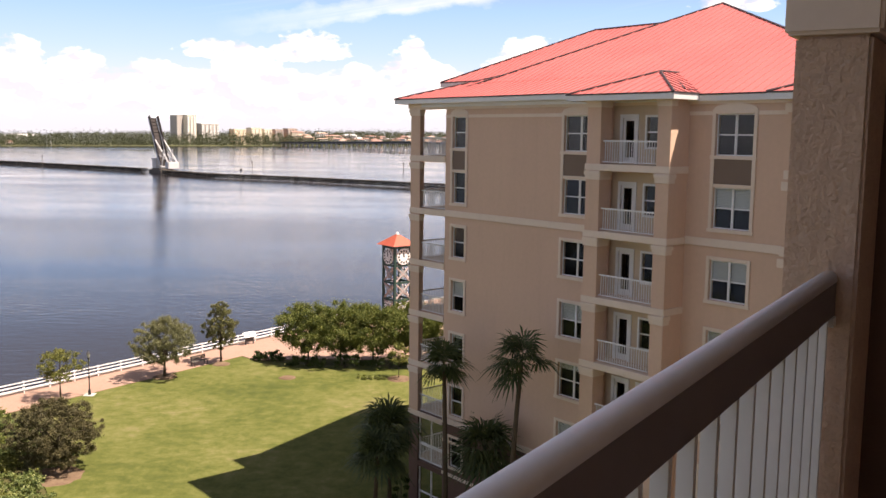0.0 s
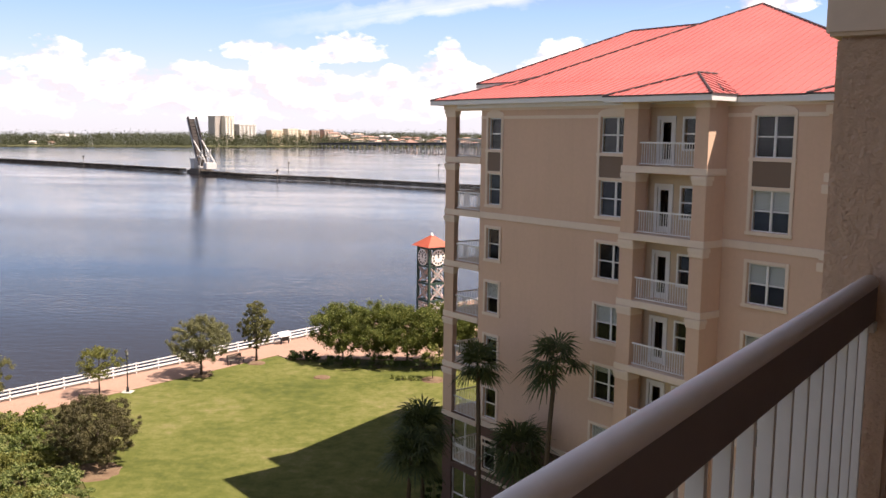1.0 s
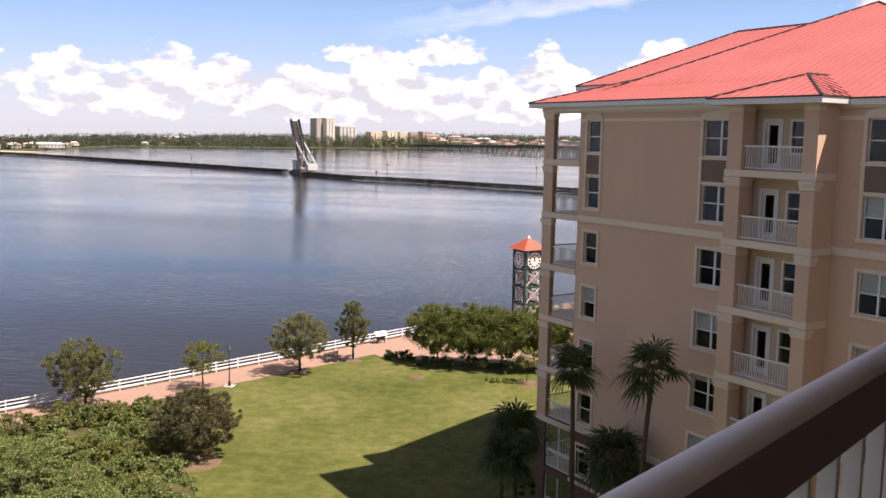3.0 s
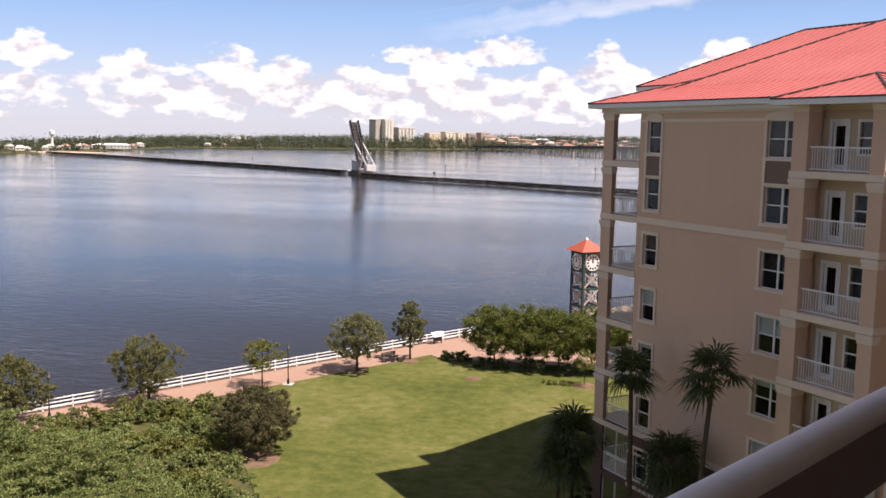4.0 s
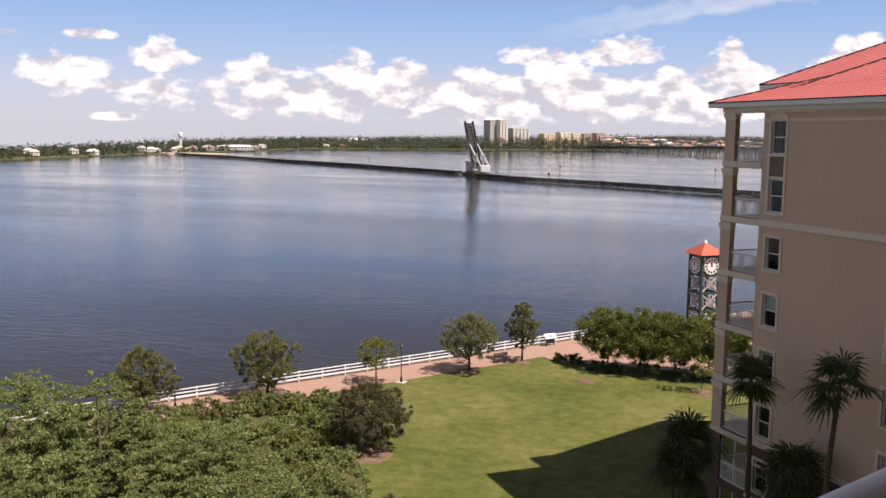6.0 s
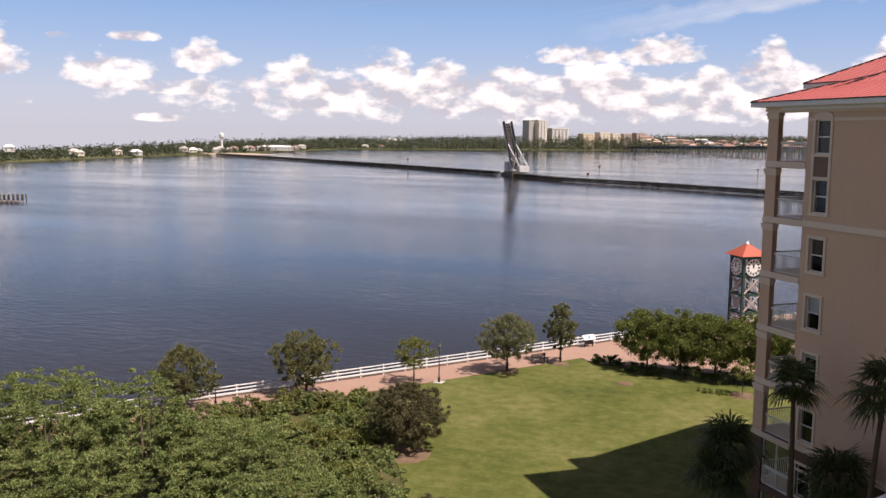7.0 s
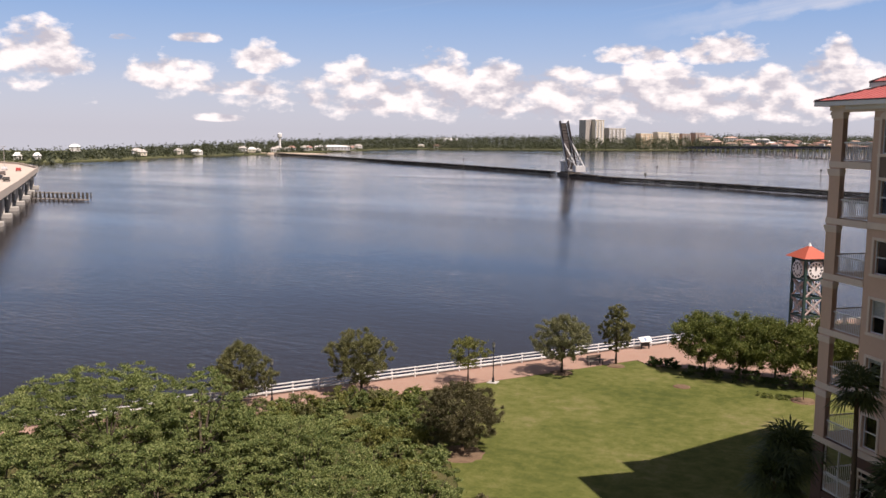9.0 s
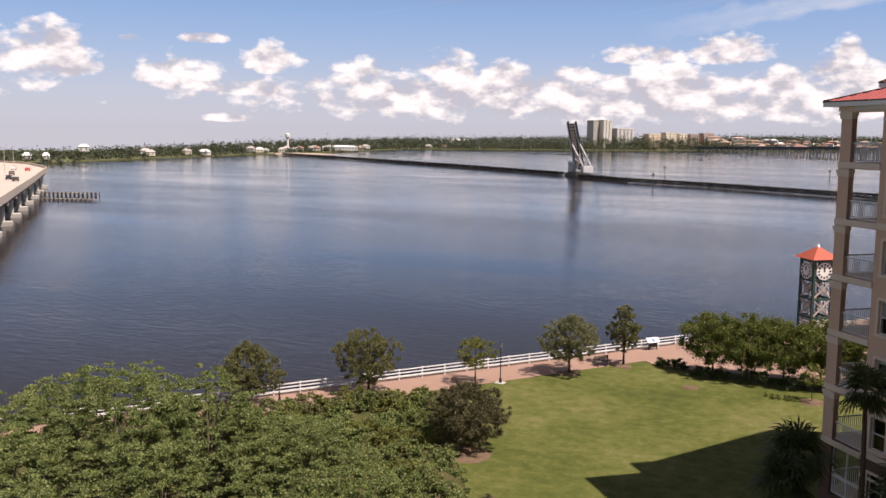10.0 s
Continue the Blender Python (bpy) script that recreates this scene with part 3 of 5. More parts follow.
# the bay of stacked balconies
for k in range(8):
    z = FLOOR[k]
    low = k < 2
    if k:
        part("balcony_slab", boxes((BAY0 - 0.06, BAYN - 0.06, z - 0.30, BAY1 + 0.06, 0.0, z), bevel=0.015), TRIM, house)
    for a, b, tag in ((BAY0, 15.5, 0), (18.62, BAY1, 1)):
        y1 = BAYN + 0.75 if tag == 0 else 0.0
        zt = z + ST - 0.30 if k < 7 else 24.3
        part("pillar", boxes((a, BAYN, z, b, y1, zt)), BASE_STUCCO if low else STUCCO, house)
        x0, x1 = (a - 0.07, b + 0.07)
        part("capital", boxes((x0 + 0.03, BAYN - 0.06, zt - 0.42, x1 - 0.03, BAYN + 0.78 if tag == 0 else -0.9, zt - 0.2), (x0, BAYN - 0.1, zt - 0.22, x1, BAYN + 0.82 if tag == 0 else -0.85, zt - 0.02), bevel=0.025), TRIM, house)
    if k:
        railing(house, (15.5, BAYN + 0.2), (18.62, BAYN + 0.2), z)
        railing(house, (BAY0 + 0.25, BAYN + 0.75), (BAY0 + 0.25, 0.0), z)
    # back wall of the balcony with a glazed door and a window
    D0, W0 = 15.62, 17.0
    part("balcony_wall", pierced(15.1, 18.62, z, z + 2.65, [(D0, D0 + 0.84, z + 0.03, z + 2.12), (W0, W0 + 1.2, z + 0.75, z + 2.15)], 0.06, 0.28), STUCCO_IN, house)
    door = new("door")
    door.parent = house
    door["label"] = "white glazed balcony door"
    part("door_frame", boxes((D0 - 0.1, 0.0, z, D0 + 0.05, 0.06, z + 2.24), (D0 + 0.79, 0.0, z, D0 + 0.94, 0.06, z + 2.24), (D0 + 0.05, 0.0, z + 2.08, D0 + 0.79, 0.06, z + 2.24)), WHITE, door)
    part("leaf", boxes((D0 + 0.05, 0.08, z + 0.03, D0 + 0.19, 0.13, z + 2.1), (D0 + 0.65, 0.08, z + 0.03, D0 + 0.79, 0.13, z + 2.1), (D0 + 0.19, 0.08, z + 0.03, D0 + 0.65, 0.13, z + 0.3), (D0 + 0.19, 0.08, z + 1.95, D0 + 0.65, 0.13, z + 2.1)), WHITE, door)
    part("pane", boxes((D0 + 0.19, 0.10, z + 0.3, D0 + 0.65, 0.108, z + 1.95)), GLASS, door)
    bw = new("window")
    bw.parent = house
    bw["label"] = "white framed balcony window"
    part("window_frame", boxes((W0 - 0.06, 0.0, z + 0.69, W0 + 0.04, 0.1, z + 2.21), (W0 + 1.16, 0.0, z + 0.69, W0 + 1.26, 0.1, z + 2.21), (W0 + 0.04, 0.02, z + 1.42, W0 + 1.16, 0.1, z + 1.48), (W0 + 0.04, 0.0, z + 2.11, W0 + 1.16, 0.1, z + 2.21), (W0 + 0.04, 0.0, z + 0.69, W0 + 1.16, 0.1, z + 0.79)), WHITE, bw)
    part("pane", boxes((W0 + 0.04, 0.11, z + 0.79, W0 + 1.16, 0.118, z + 2.11)), GLASS, bw)
    # near-black sheet gives the unlit room behind door and window its darkness
    part("room", boxes((15.0, 1.4, z, 18.9, 1.5, z + 2.7)), DARK, house)
    part("side_band", boxes((BAY1, BAYN, z - 0.28, BAY1 + 0.05, 0.0, z - 0.02)), TRIM, house)

# unseen wing, added so the house's cast shadow reaches far enough over the lawn
bm = slab(bmesh.new(), [(0.3, 5.4), (-2.5, 5.5), (-6.9, 17.7), (-4.0, 26.0), (2.0, 24.0)], 0.0, 25.0)
part("rear_wing", bm, STUCCO, house)

# ---------------------------------------------------------------- roofs
PITCH = 0.42
MAIN_X0 = 1.2


def hip_roof(name, x0, x1, y0, y1, z, pitch, label="", apex=None, back_x1=None):
    """A hipped metal roof, or a pyramid to an apex (x, y, rise): planes, standing seams, ridge caps, gutter and soffit. Local x, y."""
    r = new(name)
    r.parent = house
    r["label"] = label or "red standing seam metal roof"
    w = min(x1 - x0, y1 - y0) / 2
    h = w * pitch
    long_x = (x1 - x0) >= (y1 - y0)
    a = Vector((x0 + w, y0 + w, z + h))
    b = Vector((x1 - w, y1 - w, z + h))
    if apex:
        a = b = Vector((apex[0], apex[1], z + apex[2]))
    c = [Vector((x0, y0, z)), Vector((x1, y0, z)), Vector((back_x1 or x1, y1, z)), Vector((x0, y1, z))]
    planes = [[c[0], c[1], b, a], [c[1], c[2], b], [c[2], c[3], a, b], [c[3], c[0], a]] if long_x else [[c[0], c[1], a], [c[1], c[2], b, a], [c[2], c[3], b], [c[3], c[0], a, b]]
    for pl in planes:
        bm = bmesh.new()
        pts = [q for i, q in enumerate(pl) if (q - pl[i - 1]).length > 1e-4]
        vs = [bm.verts.new(q) for q in pts]
        f = bm.faces.new(vs)
        f.normal_update()
        if f.normal.z < 0:
            f.normal_flip()
        part("roof_plane", bm, ROOF, r)
    bm = bmesh.new()
    step = 0.46
    for side in range(4):
        p, q = c[side], c[(side + 1) % 4]
        d = (q - p)
        L = d.length
        d.normalize()
        inward = Vector((-d.y, d.x, 0))
        n = int(L / step)
        for i in range(1, n):
            t = L * i / n
            run, slope = min(t, L - t, w), pitch
            if apex:
                foot, deep = d.dot(a - p), inward.dot(a - p)
                run, slope = deep * min(t / foot, (L - t) / (L - foot)), apex[2] / deep
            s = p + d * t + Vector((0, 0, 0.0))
            e = s + inward * run + Vector((0, 0, run * slope))
            side_v = d * 0.016
            up = Vector((0, 0, 0.045))
            vs = [bm.verts.new(v) for v in (s - side_v, s + side_v, s + side_v + up, s - side_v + up, e - side_v, e + side_v, e + side_v + up, e - side_v + up)]
            for idx in ((0, 3, 7, 4), (1, 5, 6, 2), (3, 2, 6, 7), (0, 1, 2, 3)):
                bm.faces.new([vs[j] for j in idx])
    part("standing_seams", bm, ROOF, r)
    bm = bmesh.new()
    for p, q in ((c[0], a), (c[1], a if not long_x else b), (c[2], b), (c[3], b if not long_x else a)):
        bar(bm, p + Vector((0, 0, 0.03)), q + Vector((0, 0, 0.02)), 0.055, 5)
    if (a - b).length > 0.1:
        bar(bm, a + Vector((0, 0, 0.03)), b + Vector((0, 0, 0.02)), 0.055, 5)
    part("ridge_cap", bm, GUTTER, r, "dark weathered ridge cap")
    part("fascia", boxes((x0, y0, z - 0.27, x1, y0 + 0.06, z - 0.03), (x0, y1 - 0.06, z - 0.27, back_x1 or x1, y1, z - 0.03), (x0, y0 + 0.06, z - 0.27, x0 + 0.06, y1 - 0.06, z - 0.03), (x1 - 0.06, y0 + 0.06, z - 0.27, x1, (y0 + 0.3) if apex else (y1 - 0.06), z - 0.03)), FASCIA, r)
    part("drip_edge", boxes((x0 - 0.03, y0 - 0.03, z - 0.03, x1 + 0.03, y0 + 0.1, z + 0.035), (x0 - 0.03, y0 + 0.1, z - 0.03, x0 + 0.1, y1, z + 0.035), (x1 - 0.1, y0 + 0.1, z - 0.03, x1 + 0.03, (y0 + 0.3) if apex else y1, z + 0.035)), GUTTER, r)
    part("soffit", boxes((x0 + 0.06, y0 + 0.06, z - 0.25, (back_x1 or x1) - 0.06, y1 - 0.06, z - 0.2)), TRIM, r)
    return r


hip_roof("main_roof", MAIN_X0, 29.2, -0.22, 25.5, 24.38, PITCH, apex=(12.33, 12.45, 5.70), back_x1=17.0)
hip_roof("corner_roof", -0.85, 19.4, -0.6, 9.2, 24.58, 0.32)
hip_roof("upper_roof", -2.2, 20.0, 4.0, 17.44, 25.8, 0.485)
hip_roof("bay_roof", 24.0, 30.0, -1.95, 6.0, 24.3, 0.36)
hip_roof("bay_roof", 13.95, 19.85, -1.95, 6.0, 24.42, 0.37)

# ---------------------------------------------------------------- the balcony from which the view is seen
RD = Vector((0.533, 0.846, 0))                 # the rail's direction
RN = Vector((0.846, -0.533, 0))                # towards the room
RH = 0.42                                      # eye above the rail
balcony = thing("balcony", (0.08 * RH, 2.47 * RH, EYE - RH - 1.07), "covered balcony with a concrete floor and ceiling", "balcony", turn=math.degrees(math.atan2(RD.y, RD.x)))
tagged(balcony, kind="structure")
END_T = 5.42 * RH                              # the rail's end at the pillar
part("balcony_floor", boxes((-2.6, -1.9, -0.2, END_T + 0.5, 0.1, 0.0)), plain("pale_floor_tile", (0.36, 0.31, 0.27), 0.7), balcony)
part("balcony_ceiling", boxes((-2.6, -1.9, 2.75, END_T + 0.5, 0.04, 3.0)), WHITE, balcony)
part("back_wall", boxes((-2.6, -2.1, -0.2, END_T + 0.5, -1.9, 3.0)), STUCCO, balcony)
# side and end walls take the dark base colour so the inside looks shaded
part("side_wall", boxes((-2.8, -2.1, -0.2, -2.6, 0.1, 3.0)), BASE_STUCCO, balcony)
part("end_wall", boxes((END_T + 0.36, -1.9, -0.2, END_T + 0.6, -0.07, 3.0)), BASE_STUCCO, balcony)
# unseen block, stretched along the rail to cut skylight; dark colour limits bounce
lower = thing("own_building", balcony.location, "grey-brown apartment block under the balcony, extended out of view to hold back skylight", "building", turn=math.degrees(math.atan2(RD.y, RD.x)))
part("wall", boxes((-32.0, -20.0, -balcony.location.z, 27.0, -2.1, 4.4), (-2.8, -2.1, -balcony.location.z, END_T + 0.5, 0.05, -0.2)), plain("dimmed_grey_brown_render", (0.26, 0.215, 0.18), 0.9), lower)
post = thing("pillar", balcony.location, "rough brown stucco balcony pillar with a smooth cap", "pillar", turn=math.degrees(math.atan2(RD.y, RD.x)))
PW0, PW1 = 0.146, -0.085
STUCCO_NEAR = plain("rough_near_stucco", (0.64, 0.455, 0.335), 0.95, vary=0.14, grain=6, bump=1.0, bump_scale=34, dirt=0.2)
part("shaft", boxes((END_T, PW1, 0.0, END_T + 0.4, PW0, 1.82), bevel=0.012), STUCCO_NEAR, post)
part("cap", boxes((END_T - 0.03, PW1 - 0.03, 1.82, END_T + 0.43, PW0 + 0.03, 2.75), bevel=0.012), TRIM, post)
rail = thing("balcony_railing", balcony.location, "white metal balcony railing with a rounded handrail", "railing", turn=math.degrees(math.atan2(RD.y, RD.x)))
RAILPAINT = plain("satin_white_paint", (0.80, 0.77, 0.77), 0.5, vary=0.06, grain=4, spec=0.6)
bm = bmesh.new()
bar(bm, (-2.6, 0, 1.046), (END_T - 0.005, 0, 1.046), 0.0275, 28)
part("handrail", bm, RAILPAINT, rail, "smooth rounded white handrail", smooth=True)
part("side_plate", boxes((-2.6, -0.026, 0.925, END_T - 0.004, 0.026, 1.044), bevel=0.004), plain("taupe_paint", (0.20, 0.165, 0.162), 0.6, vary=0.08), rail, "dark taupe plate under the handrail")
part("bottom_rail", boxes((-2.6, -0.02, 0.07, END_T, 0.02, 0.11), bevel=0.004), RAILPAINT, rail)
part("bracket", boxes((END_T - 0.05, -0.03, 0.895, END_T - 0.002, 0.03, 0.925)), WHITE, rail, "small white fixing bracket")
pk = boxes((-0.010, -0.017, 0, 0.010, 0.017, 0.83))
pk_me = bpy.data.meshes.new("picket")
pk.to_mesh(pk_me)
pk.free()
pk_me.materials.append(WHITE)
x = END_T - 0.07
while x > -2.5:
    share("picket", pk_me, rail, Matrix.Translation((x, 0, 0.1)))
    x -= 0.152


# ---------------------------------------------------------------- trees
def leaf_cloud(rng, centres, radii, per, size, flat=0.55, droop=0.0):
    """Many small folded leaves round clump centres, as arrays of vertices and faces."""
    n = len(centres) * per
    c = np.repeat(centres, per, axis=0)
    r = np.repeat(radii, per)[:, None]
    d = rng.normal(size=(n, 3))
    d /= np.linalg.norm(d, axis=1)[:, None]
    d *= np.minimum(np.abs(rng.normal(0.0, 0.5, (n, 1))) + 0.16, 1.5)
    p = c + d * r * np.array([1, 1, flat])
    a = rng.normal(size=(n, 3))
    a[:, 2] -= droop
    a /= np.linalg.norm(a, axis=1)[:, None]
    b = np.cross(a, rng.normal(size=(n, 3)))
    b /= np.linalg.norm(b, axis=1)[:, None] + 1e-9
    s = size * rng.uniform(0.6, 1.35, (n, 1))
    v = np.stack([p - a * s, p + b * s * 0.42, p + a * s, p - b * s * 0.42], 1).reshape(-1, 3)
    f = np.arange(n * 4).reshape(-1, 4)
    return v, f


def crown_mesh(name, v, f, mat, parent, label=""):
    me = bpy.data.meshes.new(name)
    me.from_pydata(v.tolist(), [], f.tolist())
    me.materials.append(mat)
    ob = new(name, me)
    ob.parent = parent
    if label:
        ob["label"] = label
    return ob


def tree(at, height, width, trunk, mat, label, seed, clumps=70, per=60, size=0.13, bole=0.3, top_heavy=0.0, lean=0.0, group="", flat=0.6, droop=0.0, name="tree", spread=0.42):
    """A tapered trunk with limbs and an uneven crown of leaf clumps."""
    rng = np.random.default_rng(seed)
    t = thing(name, at, label, "tree", group)
    base = height * bole
    ch = height - base
    cen = []
    while len(cen) < clumps:
        p = rng.uniform(-1, 1, 3)
        r = np.linalg.norm(p)
        if r > 1 or r < 0.35:
            continue
        ang = math.atan2(p[1], p[0])
        lump = 1 + 0.16 * math.sin(3 * ang + seed) + 0.12 * math.sin(5 * ang + 2 * seed + 2 * p[2])
        taper = 1 - 0.30 * max(0, p[2]) + top_heavy * p[2]
        cen.append((p[0] * width / 2 * lump * taper, p[1] * width / 2 * lump * taper, base + ch * 0.5 + p[2] * ch * 0.47))
    cen = np.array(cen)
    cen[:, 0] += lean * cen[:, 2]
    rad = rng.uniform(0.6, 1.25, clumps) * width * spread / math.sqrt(clumps) * 2.0
    v, f = leaf_cloud(rng, cen, rad, per, size, flat, droop)
    crown_mesh("crown", v, f, mat, t)
    bm = bmesh.new()
    fork = Vector((lean * base, 0, base * 0.9))
    bar(bm, (0, 0, -0.1), fork, trunk, 9, trunk * 0.7)
    bar(bm, fork, (lean * height, 0, base + ch * 0.6), trunk * 0.65, 7, trunk * 0.15)
    for i in rng.choice(len(cen), min(14, len(cen)), replace=False):
        e = Vector(cen[i])
        s = fork + Vector((0, 0, rng.uniform(0.0, 0.35) * ch))
        m = s.lerp(e, 0.5) + Vector((0, 0, 0.06 * ch))
        bar(bm, s, m, trunk * 0.36, 5, trunk * 0.22)
        bar(bm, m, e, trunk * 0.22, 5, trunk * 0.06)
    part("trunk", bm, BARK, t, smooth=True)
    return t


# oaks along the promenade
OAK = dict(per=210, size=0.052, spread=0.50, flat=0.9)
tree((-25.6, 83.6, 0), 5.9, 6.0, 0.16, LEAF_PALE, "rounded olive green oak with a short trunk beside the promenade", 3, 340, bole=0.2, **OAK)
tree((-21.8, 89.4, 0), 6.2, 3.3, 0.13, LEAF_OLIVE, "slender dark olive oak beside the promenade", 5, 220, bole=0.2, **OAK)
tree((-32.2, 76.2, 0), 4.4, 4.0, 0.08, LEAF_LIGHT, "young yellow-green tree with a thin airy crown", 7, 90, 80, 0.075, 0.34, 0.1, spread=0.5)
tree((-39.0, 68.5, 0), 6.1, 5.6, 0.17, LEAF_OLIVE, "dark olive oak with a dense rounded crown", 11, 360, bole=0.14, **OAK)
tree((-46.0, 60.8, 0), 5.6, 5.2, 0.15, LEAF_OLIVE, "rounded olive oak at the promenade's edge", 13, 340, bole=0.14, **OAK)
tree((-25.7, 60.0, 0), 5.0, 6.3, 0.15, LEAF_GREY, "low grey-green spreading tree on the lawn's edge", 17, 420, bole=0.05, **OAK)

# the row of clipped ficus trees on the paved path
HEDGE = "dense dark green clipped ficus tree in a row beside the path"
for i, (x, y, h, w) in enumerate(((-13.2, 89.6, 6.2, 6.2), (-10.0, 89.2, 6.5, 6.4), (-6.8, 89.6, 6.3, 6.4), (-3.6, 89.4, 6.5, 6.4), (-0.4, 90.0, 6.2, 6.0))):
    tree((x, y, 0), h, w, 0.13, LEAF_HEDGE, HEDGE, 31 + i, 210, 190, 0.085, 0.16, 0.10, group="row of ficus trees", flat=0.9, droop=1.2, spread=0.62)
tree((-4.0, 84.2, 0), 3.4, 2.4, 0.04, LEAF_LIGHT, "thin young sapling in a bark ring on the lawn", 41, 20, 40, 0.1, 0.4, name="sapling")


def shrub(at, height, width, depth, mat, label, seed, clumps=40, per=60, size=0.12, turn=0.0, group="", flat=0.6, name="shrub"):
    """A low leafy bush without a trunk of its own, with a few stems."""
    rng = np.random.default_rng(seed)
    t = thing(name, at, label, "shrub", group, turn)
    p = rng.normal(size=(clumps, 3))
    p /= np.linalg.norm(p, axis=1)[:, None]
    p *= rng.uniform(0.3, 1.0, (clumps, 1)) ** 0.5
    c = np.stack([p[:, 0] * width / 2, p[:, 1] * depth / 2, height * (0.12 + 0.78 * np.abs(p[:, 2]))], 1)
    r = rng.uniform(0.5, 1.1, clumps) * (width * depth) ** 0.5 / math.sqrt(clumps) * 0.75
    v, f = leaf_cloud(rng, c, np.minimum(r, height * 0.5), per, size, flat)
    crown_mesh("foliage", v, f, mat, t)
    bm = bmesh.new()
    for i in range(5):
        bar(bm, (rng.uniform(-0.2, 0.2), rng.uniform(-0.2, 0.2), -0.05), c[i] * np.array([0.7, 0.7, 0.9]), 0.03, 5, 0.012)
    part("stem", bm, BARK, t)
    return t


shrub((-17.2, 90.6, 0), 1.2, 4.2, 2.2, LEAF_DARK, "low spreading dark bush at the path's corner", 51, 40, 70, 0.1)
for i, (x, y, h, w) in enumerate(((-13.2, 88.0, 1.7, 4.2), (-9.4, 87.7, 1.9, 4.6), (-5.4, 87.6, 1.9, 4.6), (-1.6, 87.8, 1.9, 4.4))):
    shrub((x, y, 0), h, w, 1.6, LEAF_DARK, "clipped dark hedge shrub in the shade of the ficus trees", 55 + i, 36, 60, 0.1, group="hedge under the ficus trees")
shrub((-6.6, 83.8, 0), 0.5, 2.6, 1.2, LEAF_HEDGE, "low ground-cover patch on the lawn", 61, 18, 40, 0.09)

# bark rings on the lawn
for x, y, r in ((-25.6, 83.6, 1.1), (-21.6, 88.6, 0.9), (-14.3, 83.8, 0.8), (-3.9, 83.9, 1.2), (-25.3, 58.4, 1.9)):
    bm = bmesh.new()
    bmesh.ops.create_cone(bm, cap_ends=True, segments=26, radius1=r, radius2=r * 0.82, depth=0.09, matrix=pose(x, y, 0.08))
    rng = random.Random(int(r * 100))
    for v in bm.verts:
        k = 1 + rng.uniform(-0.08, 0.08)
        v.co.x, v.co.y = x + (v.co.x - x) * k, y + (v.co.y - y) * k
    tagged(link("mulch_ring", bm, MULCH), "reddish bark mulch ring on the lawn", "mulch", "mulch rings")

# feathery trees below the balcony
FERN = "spreading bright green tree with layered feathery foliage"
for i, (x, y, h, w, n) in enumerate(((-40.5, 40.5, 9.2, 10.5, 130), (-36.0, 43.5, 9.0, 8.0, 110), (-47.0, 37.5, 7.6, 8.5, 90), (-40.0, 32.5, 7.6, 9.0, 110), (-31.5, 34.5, 7.9, 9.0, 110), (-28.5, 43.5, 6.3, 9.5, 110),
                                     (-23.3, 38.0, 6.7, 8.0, 110), (-33.0, 27.0, 7.4, 8.5, 90), (-25.5, 30.5, 7.0, 8.0, 90), (-21.8, 45.2, 4.2, 5.5, 60), (-35.5, 47.5, 5.2, 7.0, 80), (-50.0, 45.0, 6.0, 8.0, 80), (-39.5, 47.5, 5.4, 7.0, 80), (-32.0, 47.0, 5.2, 6.5, 70), (-43.5, 46.0, 7.0, 8.0, 100))):
    tree((x, y, 0), h, w, 0.16, LEAF_FERN, FERN, 71 + i, int(n * 2.2), 240, 0.068, 0.14, 0.2, group="feathery trees in the park", flat=0.34, spread=0.36)

# low planting between those trees and the promenade
rng = np.random.default_rng(5)
for i in range(16):
    u_, v_ = rng.uniform(0, 1), rng.uniform(0, 1)
    x, y = along(-2 + 22 * u_, 6.2 + 7.5 * v_)
    shrub((x, y, 0), rng.uniform(0.9, 1.7), rng.uniform(2.4, 4.0), rng.uniform(2.0, 3.2), (LEAF_FERN, LEAF_HEDGE, LEAF_LIGHT)[i % 3], "loose green park shrub in the planted bed", 101 + i, 30, 60, 0.12, group="shrubs in the planted bed", turn=rng.uniform(0, 180))
for i in range(22):
    x, y = -25.5 - 10.5 * rng.uniform(0, 1), 48.5 + 14 * rng.uniform(0, 1)
    if x > -28.5 and y > 56:
        x -= 4
    shrub((x, y, 0), rng.uniform(0.9, 1.8), rng.uniform(2.6, 4.2), rng.uniform(2.4, 3.6), (LEAF_FERN, LEAF_FERN, LEAF_LIGHT)[i % 3], "loose green park shrub in the planted bed", 161 + i, 34, 70, 0.10, group="shrubs in the planted bed", turn=rng.uniform(0, 180))
for i in range(26):
    x, y = along(-16 + 29 * (i + rng.uniform(0, 1)) / 26, 5.9 + 2.2 * rng.uniform(0, 1))
    shrub((x, y, 0), rng.uniform(1.3, 2.5), rng.uniform(2.6, 4.0), rng.uniform(2.0, 2.8), (LEAF_FERN, LEAF_OLIVE, LEAF_LIGHT)[i % 3], "loose green park shrub in the planted bed", 211 + i, 36, 70, 0.10, group="shrubs in the planted bed", turn=rng.uniform(0, 180))
shrub((-19.3, 48.6, 0), 1.6, 3.0, 2.4, LEAF_GREY, "grey-green fan leaved shrub on the lawn", 131, 30, 60, 0.2)


